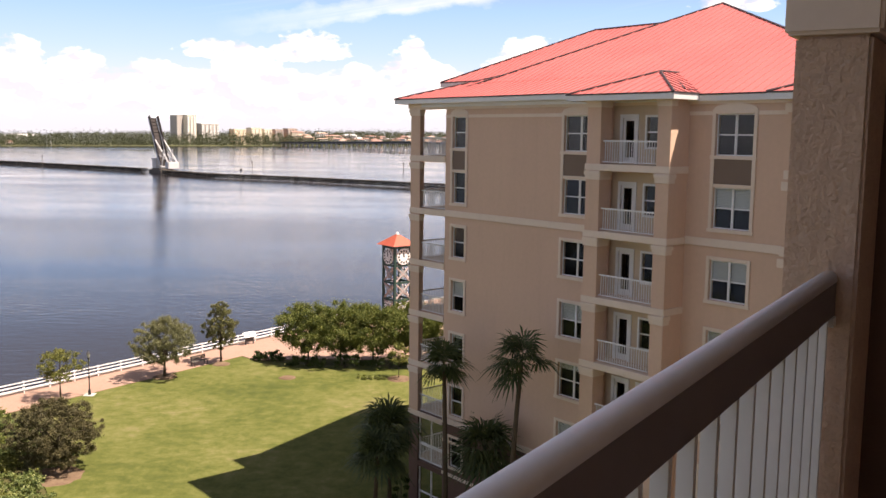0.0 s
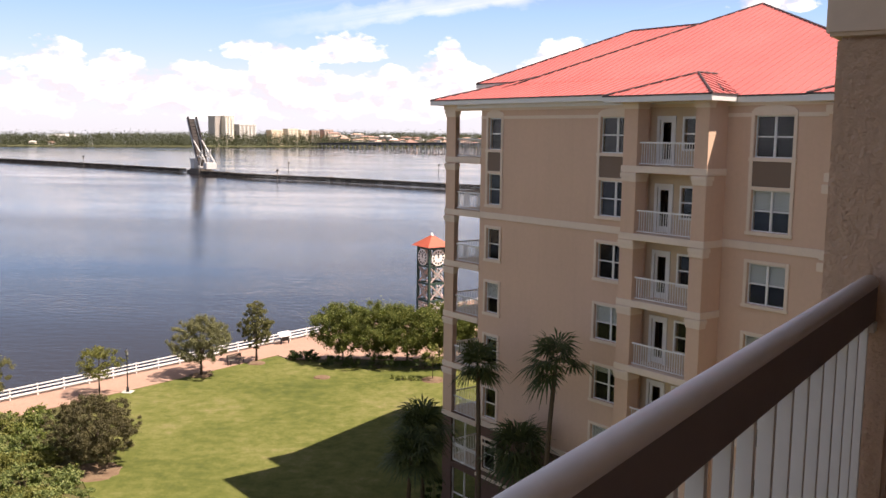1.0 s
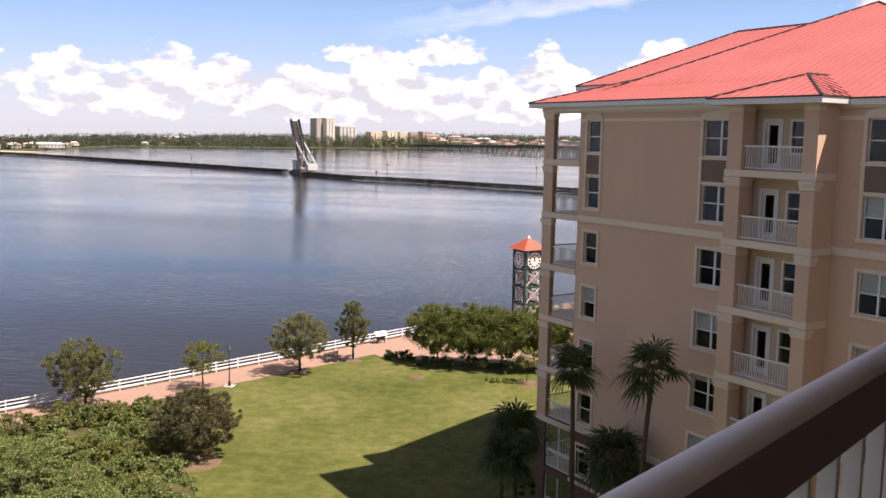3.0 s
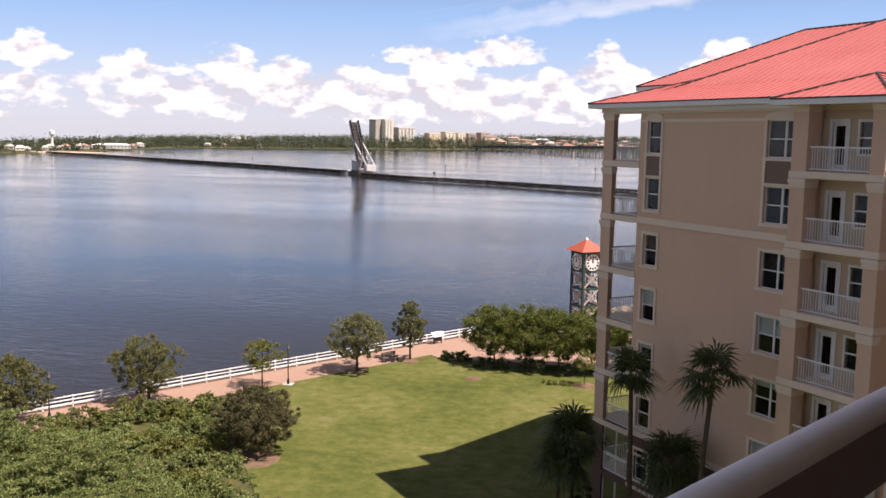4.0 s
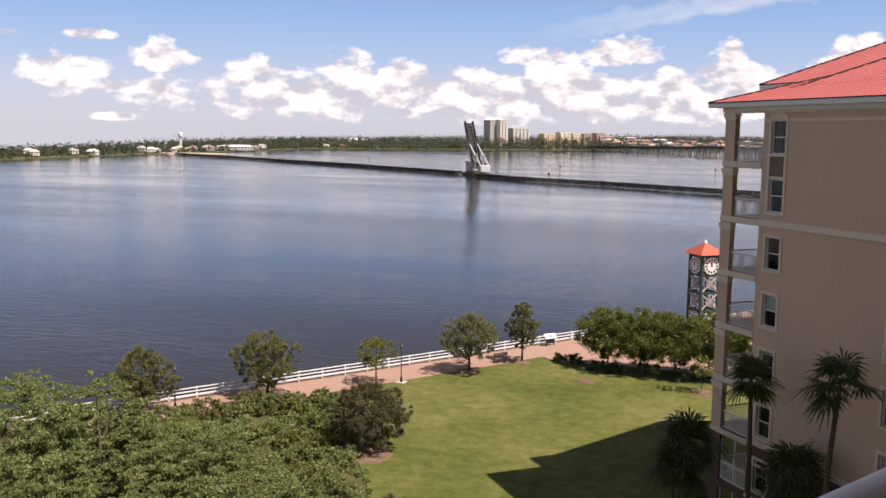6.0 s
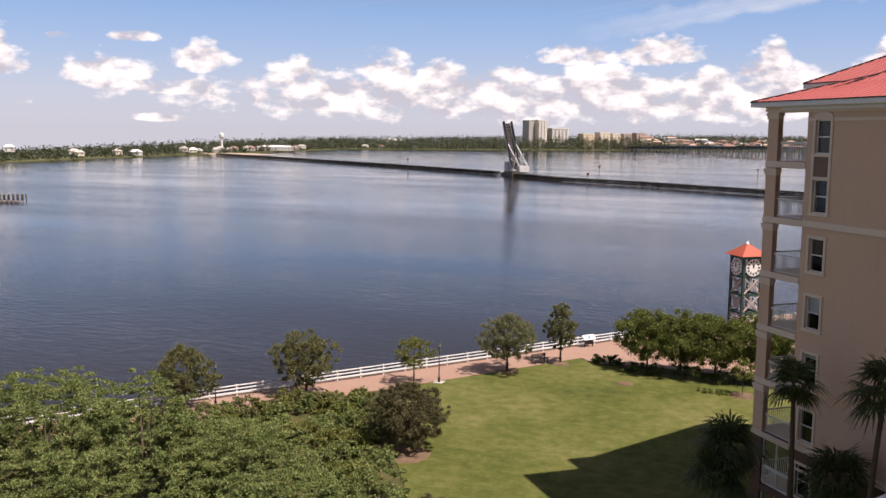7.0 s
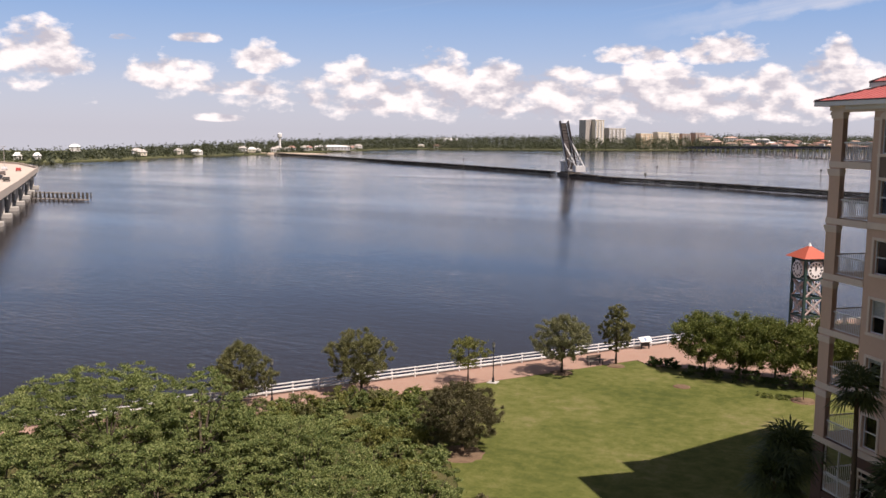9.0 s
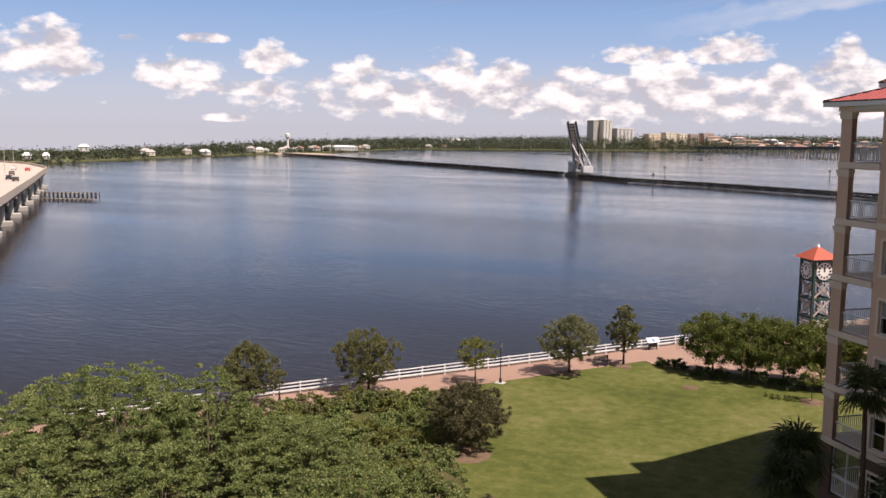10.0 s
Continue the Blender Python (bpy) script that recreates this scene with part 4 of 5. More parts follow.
def palm(at, height, radius, lean, label, seed, fronds=30, trunk=0.125):
    """A fan palm: ringed trunk, fan leaves on stalks, a skirt of hanging older leaves."""
    rng = np.random.default_rng(seed)
    t = thing("palm_tree", at, label, "palm", "palms beside the building")
    bm = bmesh.new()
    n = 14
    for i in range(n):
        a, b = i / n, (i + 1) / n
        pa, pb = Vector((lean * a * a, 0, height * a - 0.05)), Vector((lean * b * b, 0, height * b))
        bar(bm, pa, pb, trunk * (1.15 - 0.25 * a), 9, trunk * (1.02 - 0.25 * a))
    part("trunk", bm, PALM_BARK, t)
    top = np.array([lean, 0, height])
    vs, fs = [], []
    for i in range(fronds):
        el = radians(rng.uniform(-48, 80))
        az = rng.uniform(0, 2 * math.pi)
        d = np.array([math.cos(az) * math.cos(el), math.sin(az) * math.cos(el), math.sin(el)])
        side = np.array([-math.sin(az), math.cos(az), 0])
        up = np.cross(d, side)
        stalk = radius * rng.uniform(0.2, 0.46)
        hub = top + d * stalk
        for sgn in (-1, 1):
            w = 0.018
            k = len(vs)
            vs += [top + side * w, top - side * w, hub - side * w, hub + side * w]
            fs.append((k, k + 1, k + 2, k + 3))
            break
        m = 15
        for j in range(m):
            a = radians(-105 + 210 * j / (m - 1))
            blade = d * math.cos(a) + side * math.sin(a)
            ln = radius * rng.uniform(0.48, 0.74) * (1 - 0.25 * abs(a) / 2)
            mid = hub + blade * ln * 0.55 + np.array([0, 0, -0.02])
            tip = hub + blade * ln + np.array([0, 0, -ln * 0.32])
            cross = np.cross(blade, up)
            cross /= np.linalg.norm(cross) + 1e-9
            k = len(vs)
            vs += [hub, mid + cross * 0.055, tip, mid - cross * 0.055]
            fs.append((k, k + 1, k + 2, k + 3))
    crown_mesh("fronds", np.array(vs), np.array(fs), LEAF_PALM, t)
    return t


palm((0.3, 47.6, 0), 10.6, 2.0, -0.2, "tall fan palm with a slim trunk before the facade", 1)
palm((3.3, 43.1, 0), 11.9, 2.15, 0.5, "tall fan palm with a slightly leaning trunk", 2)
palm((-2.85, 50.0, 0), 6.4, 2.4, 0.0, "short bushy fan palm in the building's shade", 3, 40)
palm((-3.6, 48.6, 0), 5.2, 2.2, 0.2, "short bushy fan palm in the building's shade", 6, 40)
palm((2.3, 46.3, 0), 6.4, 2.5, 0.0, "bushy dark fan palm against the base storeys", 4, 44)
shrub((-2.4, 51.9, 0), 8.3, 1.6, 1.6, LEAF_DARK, "narrow dark evergreen at the building's corner", 141, 40, 60, 0.13)
for i, (x, y) in enumerate(((-2.2, 47.8), (0.6, 45.2), (3.2, 41.8))):
    shrub((x, y, 0), 1.6, 3.4, 2.6, LEAF_DARK, "dark foundation shrub in the building's shade", 145 + i, 30, 60, 0.13, group="foundation planting")

# ---------------------------------------------------------------- promenade furniture
fence = thing("fence", (FE[0].x, FE[0].y, 0.0), "white three-rail fence along the sea wall", "fence", turn=math.degrees(math.atan2(FE[1].y, FE[1].x)))
for z in (0.34, 0.64, 0.94):
    part("rail", boxes((-60, -0.03, z, 66, 0.03, z + 0.10), bevel=0.01), WHITE, fence)
pb = boxes((-0.05, -0.05, 0, 0.05, 0.05, 1.06))
post_me = bpy.data.meshes.new("post")
pb.to_mesh(post_me)
pb.free()
post_me.materials.append(WHITE)
for i in range(53):
    share("post", post_me, fence, Matrix.Translation((-59.5 + 2.4 * i, 0.085, 0)))


def lamp_post(at):
    t = thing("street_lamp", at, "black iron promenade lamp post with a lantern top", "street lamp", "promenade lamps")
    bm = bmesh.new()
    bar(bm, (0, 0, 0), (0, 0, 0.5), 0.14, 10, 0.10)
    bar(bm, (0, 0, 0.5), (0, 0, 3.25), 0.055, 8, 0.045)
    bar(bm, (0, 0, 3.2), (0, 0, 3.32), 0.10, 8, 0.12)
    part("post", bm, BLACK_IRON, t)
    bm = bmesh.new()
    bar(bm, (0, 0, 3.32), (0, 0, 3.68), 0.10, 8, 0.16)
    part("lantern", bm, plain("frosted_lantern", (0.35, 0.35, 0.33), 0.3), t)
    bm = bmesh.new()
    bar(bm, (0, 0, 3.68), (0, 0, 3.84), 0.20, 8, 0.05)
    bar(bm, (0, 0, 3.84), (0, 0, 3.96), 0.02, 6)
    part("cap", bm, BLACK_IRON, t)
    part("footing", boxes((-0.45, -0.45, 0.0, 0.45, 0.45, 0.07), bevel=0.01), CONCRETE, t)
    return t


base = lamp_post((-30.2, 77.4, 0.02))
copy_thing(base, pose(-44.4, 62.9, 0.02))
copy_thing(base, pose(-58.6, 44.0, 0.02))
sign = thing("information_panel", (*along(47.0, 0.7), 0.03), "white tilted information panel on a dark stand", "sign", turn=50)
part("stand", boxes((-0.55, -0.05, 0, -0.45, 0.05, 0.85), (0.45, -0.05, 0, 0.55, 0.05, 0.85), (-0.45, -0.03, 0.3, 0.45, 0.03, 0.8)), BLACK_IRON, sign)
bm = boxes((-0.75, -0.35, -0.03, 0.75, 0.35, 0.03), bevel=0.01)
bmesh.ops.transform(bm, matrix=pose(0, 0, 1.05, 40, 0, 0), verts=bm.verts)
part("panel", bm, WHITE, sign)
bm = boxes((-0.18, -0.25, 0.034, 0.16, 0.2, 0.038))
bmesh.ops.transform(bm, matrix=pose(0, 0, 1.05, 40, 0, 0), verts=bm.verts)
part("printed_field", bm, plain("faded_blue_print", (0.16, 0.24, 0.36), 0.5), sign)
bench = thing("bench", (-23.6, 88.3, 0.03), "dark slatted park bench beside the promenade", "bench", turn=53)
for i in range(4):
    part("seat_slat", boxes((-0.9, -0.25 + 0.13 * i, 0.42, 0.9, -0.15 + 0.13 * i, 0.46)), DARK_WOOD, bench)
for i in range(3):
    part("back_slat", boxes((-0.9, 0.27, 0.55 + 0.13 * i, 0.9, 0.31, 0.65 + 0.13 * i)), DARK_WOOD, bench)
for x in (-0.75, 0.75):
    part("leg", boxes((x - 0.03, -0.25, 0, x + 0.03, -0.19, 0.42), (x - 0.03, 0.25, 0, x + 0.03, 0.3, 0.92), (x - 0.03, -0.25, 0.36, x + 0.03, 0.3, 0.42)), BLACK_IRON, bench)

# ---------------------------------------------------------------- the clock tower
tower = thing("clock_tower", (-5.6, 112.0, 0.03), "green steel clock tower with a red tiled pyramid roof", "clock tower", turn=38)
GREEN = plain("dark_green_paint", (0.018, 0.050, 0.038), 0.45, vary=0.15)
TILE = plain("orange_red_tile", (0.42, 0.085, 0.045), 0.7, vary=0.15, grain=3)
FACE = plain("white_clock_face", (0.80, 0.78, 0.74), 0.5, vary=0.04)
PINK = plain("pale_steel_lattice", (0.42, 0.34, 0.32), 0.6, vary=0.15)
HW = 1.18
for sx in (-1, 1):
    for sy in (-1, 1):
        part("corner_post", boxes((sx * HW - 0.14, sy * HW - 0.14, 0, sx * HW + 0.14, sy * HW + 0.14, 9.2), bevel=0.01), GREEN, tower)
for z in (0.5, 2.6, 4.7, 6.8, 9.0):
    bm = boxes((-HW, -HW - 0.08, z - 0.12, HW, -HW + 0.08, z + 0.12), (-HW, HW - 0.08, z - 0.12, HW, HW + 0.08, z + 0.12), (-HW - 0.08, -HW, z - 0.12, -HW + 0.08, HW, z + 0.12), (HW - 0.08, -HW, z - 0.12, HW + 0.08, HW, z + 0.12))
    part("ring_beam", bm, GREEN, tower)
for side in range(4):
    rot = Matrix.Rotation(math.pi / 2 * side, 4, "Z")
    for z0 in (0.5, 2.6, 4.7):
        bm = bmesh.new()
        for a, b in (((-HW, z0), (HW, z0 + 2.1)), ((HW, z0), (-HW, z0 + 2.1))):
            va = rot @ Vector((a[0], -HW, a[1]))
            vb = rot @ Vector((b[0], -HW, b[1]))
            bar(bm, va, vb, 0.11, 5)
        part("cross_brace", bm, PINK, tower)
        bm = boxes((-0.42, -HW - 0.05, z0 + 0.63, 0.42, -HW + 0.05, z0 + 1.47))
        bmesh.ops.transform(bm, matrix=rot @ Matrix.Translation((0, 0, z0 + 1.05)) @ Matrix.Rotation(radians(45), 4, "Y") @ Matrix.Translation((0, 0, -z0 - 1.05)), verts=bm.verts)
        part("diamond_panel", bm, plain("steel_grey", (0.25, 0.27, 0.27), 0.5), tower)
    for z in (1.0, 1.35, 1.7, 2.05):
        bm = boxes((-HW + 0.1, -HW - 0.04, z, HW - 0.1, -HW + 0.04, z + 0.14))
        bmesh.ops.transform(bm, matrix=rot, verts=bm.verts)
        part("white_slat", bm, FACE, tower)
    m = rot @ Matrix.Translation((0, -HW - 0.16, 7.9)) @ Matrix.Rotation(radians(90), 4, "X")
    bm = bmesh.new()
    bmesh.ops.create_cone(bm, cap_ends=True, segments=32, radius1=0.98, radius2=0.98, depth=0.10, matrix=m)
    clock = part("clock", bm, FACE, tower, "round white clock face with dark marks")
    for h in range(12):
        bm = boxes((-0.10, 0.60, 0.055, 0.10, 0.84, 0.075))
        bmesh.ops.transform(bm, matrix=m @ Matrix.Rotation(radians(30 * h), 4, "Z"), verts=bm.verts)
        part("hour_mark", bm, BLACK_IRON, clock)
    for ang, ln, w in ((4, 0.48, 0.09), (-3, 0.42, 0.07)):
        bm = boxes((-w, -0.05, 0.06, w, ln, 0.08))
        bmesh.ops.transform(bm, matrix=m @ Matrix.Rotation(radians(ang), 4, "Z"), verts=bm.verts)
        part("hand", bm, BLACK_IRON, clock)
bm = bmesh.new()
n_row = 7
for i in range(n_row):
    r0, r1 = 1.86 * (1 - i / n_row), 1.86 * (1 - (i + 1) / n_row) + 0.06
    z0, z1 = 9.25 + 1.35 * i / n_row, 9.25 + 1.35 * (i + 1) / n_row + 0.02
    bmesh.ops.create_cone(bm, cap_ends=True, segments=4, radius1=r0 * 1.38, radius2=max(0.02, r1 * 1.38 - 0.08), depth=z1 - z0, matrix=Matrix.Translation((0, 0, (z0 + z1) / 2)) @ Matrix.Rotation(radians(45), 4, "Z"))
part("roof", bm, TILE, tower)
bm = bmesh.new()
bar(bm, (0, 0, 10.5), (0, 0, 10.85), 0.22, 8, 0.05)
part("finial", bm, FACE, tower)

# ---------------------------------------------------------------- railway trestle with its raised bascule span
TRESTLE = [Vector(p) for p in ((131, 347), (65, 378), (-16, 426), (-76, 468), (-124, 493), (-158, 528))]
TRESTLE_L = [Vector(p) for p in ((-178, 552), (-294, 643), (-468, 765), (-588, 846))]


def trestle(name, line, label):
    t = thing(name, (0, 0, 0), label, "bridge")
    for a, b in zip(line, line[1:]):
        d = (b - a)
        L = d.length
        d.normalize()
        nrm = Vector((-d.y, d.x))
        ang = math.atan2(d.y, d.x)
        bm = boxes((0, -2.3, 0.3, L + 0.5, 2.3, 0.65), (0, -2.4, 0.65, L + 0.5, -1.9, 0.9), (0, 1.9, 0.65, L + 0.5, 2.4, 0.9))
        bmesh.ops.transform(bm, matrix=pose(a.x, a.y, 0, 0, 0, math.degrees(ang)), verts=bm.verts)
        part("deck", bm, DARK_WOOD, t)
        bm = boxes((0, -2.75, -1.0, L, -2.5, -0.6), (0, 2.5, -1.0, L, 2.75, -0.6))
        bmesh.ops.transform(bm, matrix=pose(a.x, a.y, 0, 0, 0, math.degrees(ang)), verts=bm.verts)
        part("waling", bm, DARK_WOOD, t)
        n = int(L / 3.4)
        for i in range(n + 1):
            p = a + d * (L * i / n)
            bm = bmesh.new()
            for off in (-2.0, -0.7, 0.7, 2.0):
                q = p + nrm * off
                bar(bm, (q.x + nrm.x * off * 0.15, q.y + nrm.y * off * 0.15, -3), (q.x, q.y, 0.2 + 1.1 * (i * 5 % 7 == 0)), 0.27, 5)
            q0, q1 = p - nrm * 2.6, p + nrm * 2.6
            bar(bm, (q0.x, q0.y, -0.1), (q1.x, q1.y, -0.1), 0.22, 4)
            part("pile_bent", bm, PALE_WOOD if (i * 7 % 11 < 3) else DARK_WOOD, t)
    return t


trestle("railway_trestle", TRESTLE, "long dark timber railway trestle standing in the river")
trestle("railway_trestle", TRESTLE_L, "long low timber railway trestle reaching towards the far shore")

basc = thing("bascule_bridge", (-166, 548, -1.2), "raised white steel bascule bridge span over the river", "bascule bridge", turn=129)
OLD_WHITE = plain("weathered_white_steel", (0.66, 0.64, 0.62), 0.6, vary=0.15, dirt=0.3)
RUST = plain("dark_rusted_steel", (0.03, 0.022, 0.02), 0.8, vary=0.3)
part("pier", boxes((-9, -5, -4, 9, 5, 1.6), (-7, -4, 1.6, 7, 4, 2.4), bevel=0.1), DARK_WOOD, basc, "dark timber fender pier")
foot, top = Vector((-2.0, 0, 4.0)), Vector((13.6, 0, 32.6))
for sy in (-2.6, 2.6):
    bm = bmesh.new()
    fo, to = foot + Vector((0, sy, 0)), top + Vector((0, sy, 0))
    dv = (to - fo)
    nn = 9
    off = Vector((-2.3, 0, 0.6))
    bar(bm, fo, to, 0.48, 4)
    for i in range(nn + 1):
        k = i / nn
        p = fo + dv * k
        q = fo + off * (1.0 if 0 < i < nn else 0.2) + dv * k
        bar(bm, p, q, 0.2, 4)
        if i < nn:
            bar(bm, p, fo + off + dv * ((i + 1) / nn), 0.2, 4)
    part("girder", bm, OLD_WHITE, basc, "tall white lattice girder")
    bm = bmesh.new()
    bar(bm, fo + off * 1.0, to + off * 0.9, 0.42, 4)
    part("flange", bm, RUST, basc)
    bm = bmesh.new()
    y0, y1 = sy - 0.12, sy + 0.12
    quad = [fo + off * 0.15, fo + off * 0.95, to + off * 0.95, to + off * 0.15]
    lo, hi = [bm.verts.new((v.x, y0, v.z)) for v in quad], [bm.verts.new((v.x, y1, v.z)) for v in quad]
    bm.faces.new(lo)
    bm.faces.new(hi[::-1])
    for j in range(4):
        bm.faces.new((lo[j], hi[j], hi[(j + 1) % 4], lo[(j + 1) % 4]))
    bmesh.ops.recalc_face_normals(bm, faces=bm.faces)
    part("web_plate", bm, RUST, basc)
    # tail frame that carries the counterweight
    bm = bmesh.new()
    pts = [fo + dv * 0.62, Vector((-13.6, sy, 7.4)), Vector((-15.5, sy, 3.4)), Vector((-5.0, sy, 3.2)), fo + dv * 0.22]
    for a, b in zip(pts, pts[1:]):
        bar(bm, a, b, 0.42, 4)
    bar(bm, pts[1], fo + dv * 0.25, 0.3, 4)
    bar(bm, pts[3], Vector((-9.0, sy, 13.5)), 0.3, 4)
    bar(bm, Vector((-9.0, sy, 13.5)), fo + dv * 0.12, 0.3, 4)
    part("tail_frame", bm, OLD_WHITE, basc)
bm = bmesh.new()
for i in range(14):
    p = foot + (top - foot) * (i + 0.5) / 14
    bar(bm, p + Vector((0, -2.6, 0)), p + Vector((0, 2.6, 0)), 0.22, 4)
part("deck_ties", bm, RUST, basc)
part("deck", boxes((-0.1, -2.0, 0, 0.35, 2.0, 31.5)), RUST, basc).matrix_basis = Matrix.Translation(foot) @ Matrix.Rotation(math.atan2(15.6, 28.0), 4, "Y")
part("counterweight", boxes((-16.4, -3.2, 2.6, -11.5, 3.2, 6.4), bevel=0.2), OLD_WHITE, basc, "large white counterweight")
part("machinery_house", boxes((3.5, -4.0, 2.4, 9.6, 2.5, 7.4), bevel=0.05), OLD_WHITE, basc)
part("house_roof", boxes((3.0, -4.5, 7.4, 10.1, 3.0, 8.2), bevel=0.15), OLD_WHITE, basc)
for i in range(9):
    bm = bmesh.new()
    bar(bm, (10 + 1.1 * i, -7 + (i % 3), -3), (10 + 1.1 * i, -7 + (i % 3), 1.8), 0.3, 6)
    part("fender_pile", bm, DARK_WOOD, basc)


def marker(at, h):
    t = thing("channel_marker", at, "slim channel marker post standing in the river", "marker", "channel markers")
    bm = bmesh.new()
    bar(bm, (0, 0, -2), (0, 0, h), 0.2, 6)
    part("post", bm, PALE_WOOD, t)
    part("board", boxes((-0.6, -0.1, h - 0.4, 0.6, 0.1, h + 0.7)), RUST, t)
    return t


for x, y, h in ((-262, 606, 7.0), (-104, 475, 5.0), (-128, 620, 4.5), (-28, 640, 4.0)):
    marker((x, y, -1.5), h)

# ---------------------------------------------------------------- far road bridge on the horizon
far = thing("highway_bridge", (0, 0, 0), "long low concrete road bridge across the far river", "bridge")
A, B = Vector((-330, 1820)), Vector((330, 990))
d = (B - A)
L = d.length
d.normalize()
nrm = Vector((-d.y, d.x))
deck_z = lambda k: 3.6 + 6.4 * min(1.0, k / 0.42)
N = 64
bm = bmesh.new()
rows = []
for i in range(N + 1):
    p = A + d * L * i / N
    z = deck_z(i / N)
    rows.append([bm.verts.new((q.x, q.y, zz)) for q, zz in ((p - nrm * 6, z - 1.0), (p + nrm * 6, z - 1.0), (p + nrm * 6, z + 2.2), (p - nrm * 6, z + 2.2))])
for r0, r1 in zip(rows, rows[1:]):
    for j in range(4):
        bm.faces.new((r0[j], r0[(j + 1) % 4], r1[(j + 1) % 4], r1[j]))
bmesh.ops.recalc_face_normals(bm, faces=bm.faces)
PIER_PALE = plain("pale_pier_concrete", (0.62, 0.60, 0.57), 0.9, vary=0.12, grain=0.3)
# the deck's shade is put into a much darker concrete than the piers
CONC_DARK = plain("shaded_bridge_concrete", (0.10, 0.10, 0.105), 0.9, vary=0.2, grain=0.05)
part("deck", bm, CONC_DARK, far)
for i in range(N + 1):
    p = A + d * L * i / N
    z = deck_z(i / N)
    bm = bmesh.new()
    for off in (-4, 4):
        q = p + nrm * off
        bar(bm, (q.x, q.y, -3), (q.x, q.y, z), 1.0, 6)
    bm2 = bm
    q0, q1 = p - nrm * 6.5, p + nrm * 6.5
    bar(bm2, (q0.x, q0.y, z - 1.0), (q1.x, q1.y, z - 1.0), 1.0, 4)
    part("pier", bm2, PIER_PALE, far)

# ---------------------------------------------------------------- near road bridge
road = thing("road_bridge", (0, 0, 0), "wide pale concrete road bridge on round piers", "bridge")
RB = [Vector(p) for p in ((-90, 57), (-189, 156), (-258, 225), (-325, 291), (-372, 322), (-520, 368), (-700, 400))]
ROADTOP = plain("pale_concrete_road", (0.52, 0.44, 0.37), 0.9, vary=0.08, grain=0.2)
WID = 26.0
bm = bmesh.new()
rows = []
for i, p in enumerate(RB):
    t0 = (RB[min(i + 1, len(RB) - 1)] - RB[max(i - 1, 0)]).normalized()
    left = Vector((-t0.y, t0.x))
    q = p + left * WID
    rows.append([bm.verts.new((a.x, a.y, z)) for a, z in ((p, 4.9), (p, 7.0), (p + left * 0.4, 7.0), (p + left * 0.4, 6.1), (q - left * 0.4, 6.1), (q - left * 0.4, 7.0), (q, 7.0), (q, 4.9))])
for r0, r1 in zip(rows, rows[1:]):
    for j in range(8):
        bm.faces.new((r0[j], r0[(j + 1) % 8], r1[(j + 1) % 8], r1[j]))
bmesh.ops.recalc_face_normals(bm, faces=bm.faces)
part("deck", bm, ROADTOP, road)
for (a, b) in zip(RB[:4], RB[1:4]):
    t0 = (b - a).normalized()
    left = Vector((-t0.y, t0.x))
    n = int((b - a).length / 24.0)
    for i in range(n):
        p = a + t0 * ((b - a).length * (i + 0.5) / n) + left * 2.0
        pier = new("pier")
        pier.parent = road
        for off in (0, 7.3, 14.6, 22):
            q = p + left * off
            bm = bmesh.new()
            bar(bm, (q.x, q.y, -0.9), (q.x, q.y, 4.0), 0.9, 10)
            part("column", bm, CONCRETE, pier)
            bm = boxes((-2.6, -2.0, -2.6, 2.6, 2.0, -0.4), bevel=0.1)
            bmesh.ops.transform(bm, matrix=pose(q.x, q.y, 0, 0, 0, math.degrees(math.atan2(left.y, left.x))), verts=bm.verts)
            part("footing", bm, CONCRETE, pier)
        bm = boxes((-1.8, -0.9, 3.6, 24, 0.9, 4.9))
        bmesh.ops.transform(bm, matrix=pose(p.x, p.y, 0, 0, 0, math.degrees(math.atan2(left.y, left.x))), verts=bm.verts)
        part("cap_beam", bm, CONCRETE, pier)
for i, (k, off) in enumerate(((0.15, 1), (0.45, 1), (0.75, 1), (0.95, 1))):
    a, b = RB[1], RB[3]
    p = a.lerp(b, k)
    left = Vector((-0.71, -0.70))
    q = p + left * 12.5
    t = thing("road_lamp", (q.x, q.y, 6.1), "tall grey road lamp on the bridge", "street lamp", "lamps on the road bridge")
    bm = bmesh.new()
    bar(bm, (0, 0, 0), (0, 0, 9.5), 0.14, 6, 0.09)
    part("pole", bm, CONCRETE, t)
    bm = bmesh.new()
    bar(bm, (-1.6, 0, 9.6), (1.6, 0, 9.6), 0.08, 5)
    part("arm", bm, CONCRETE, t)


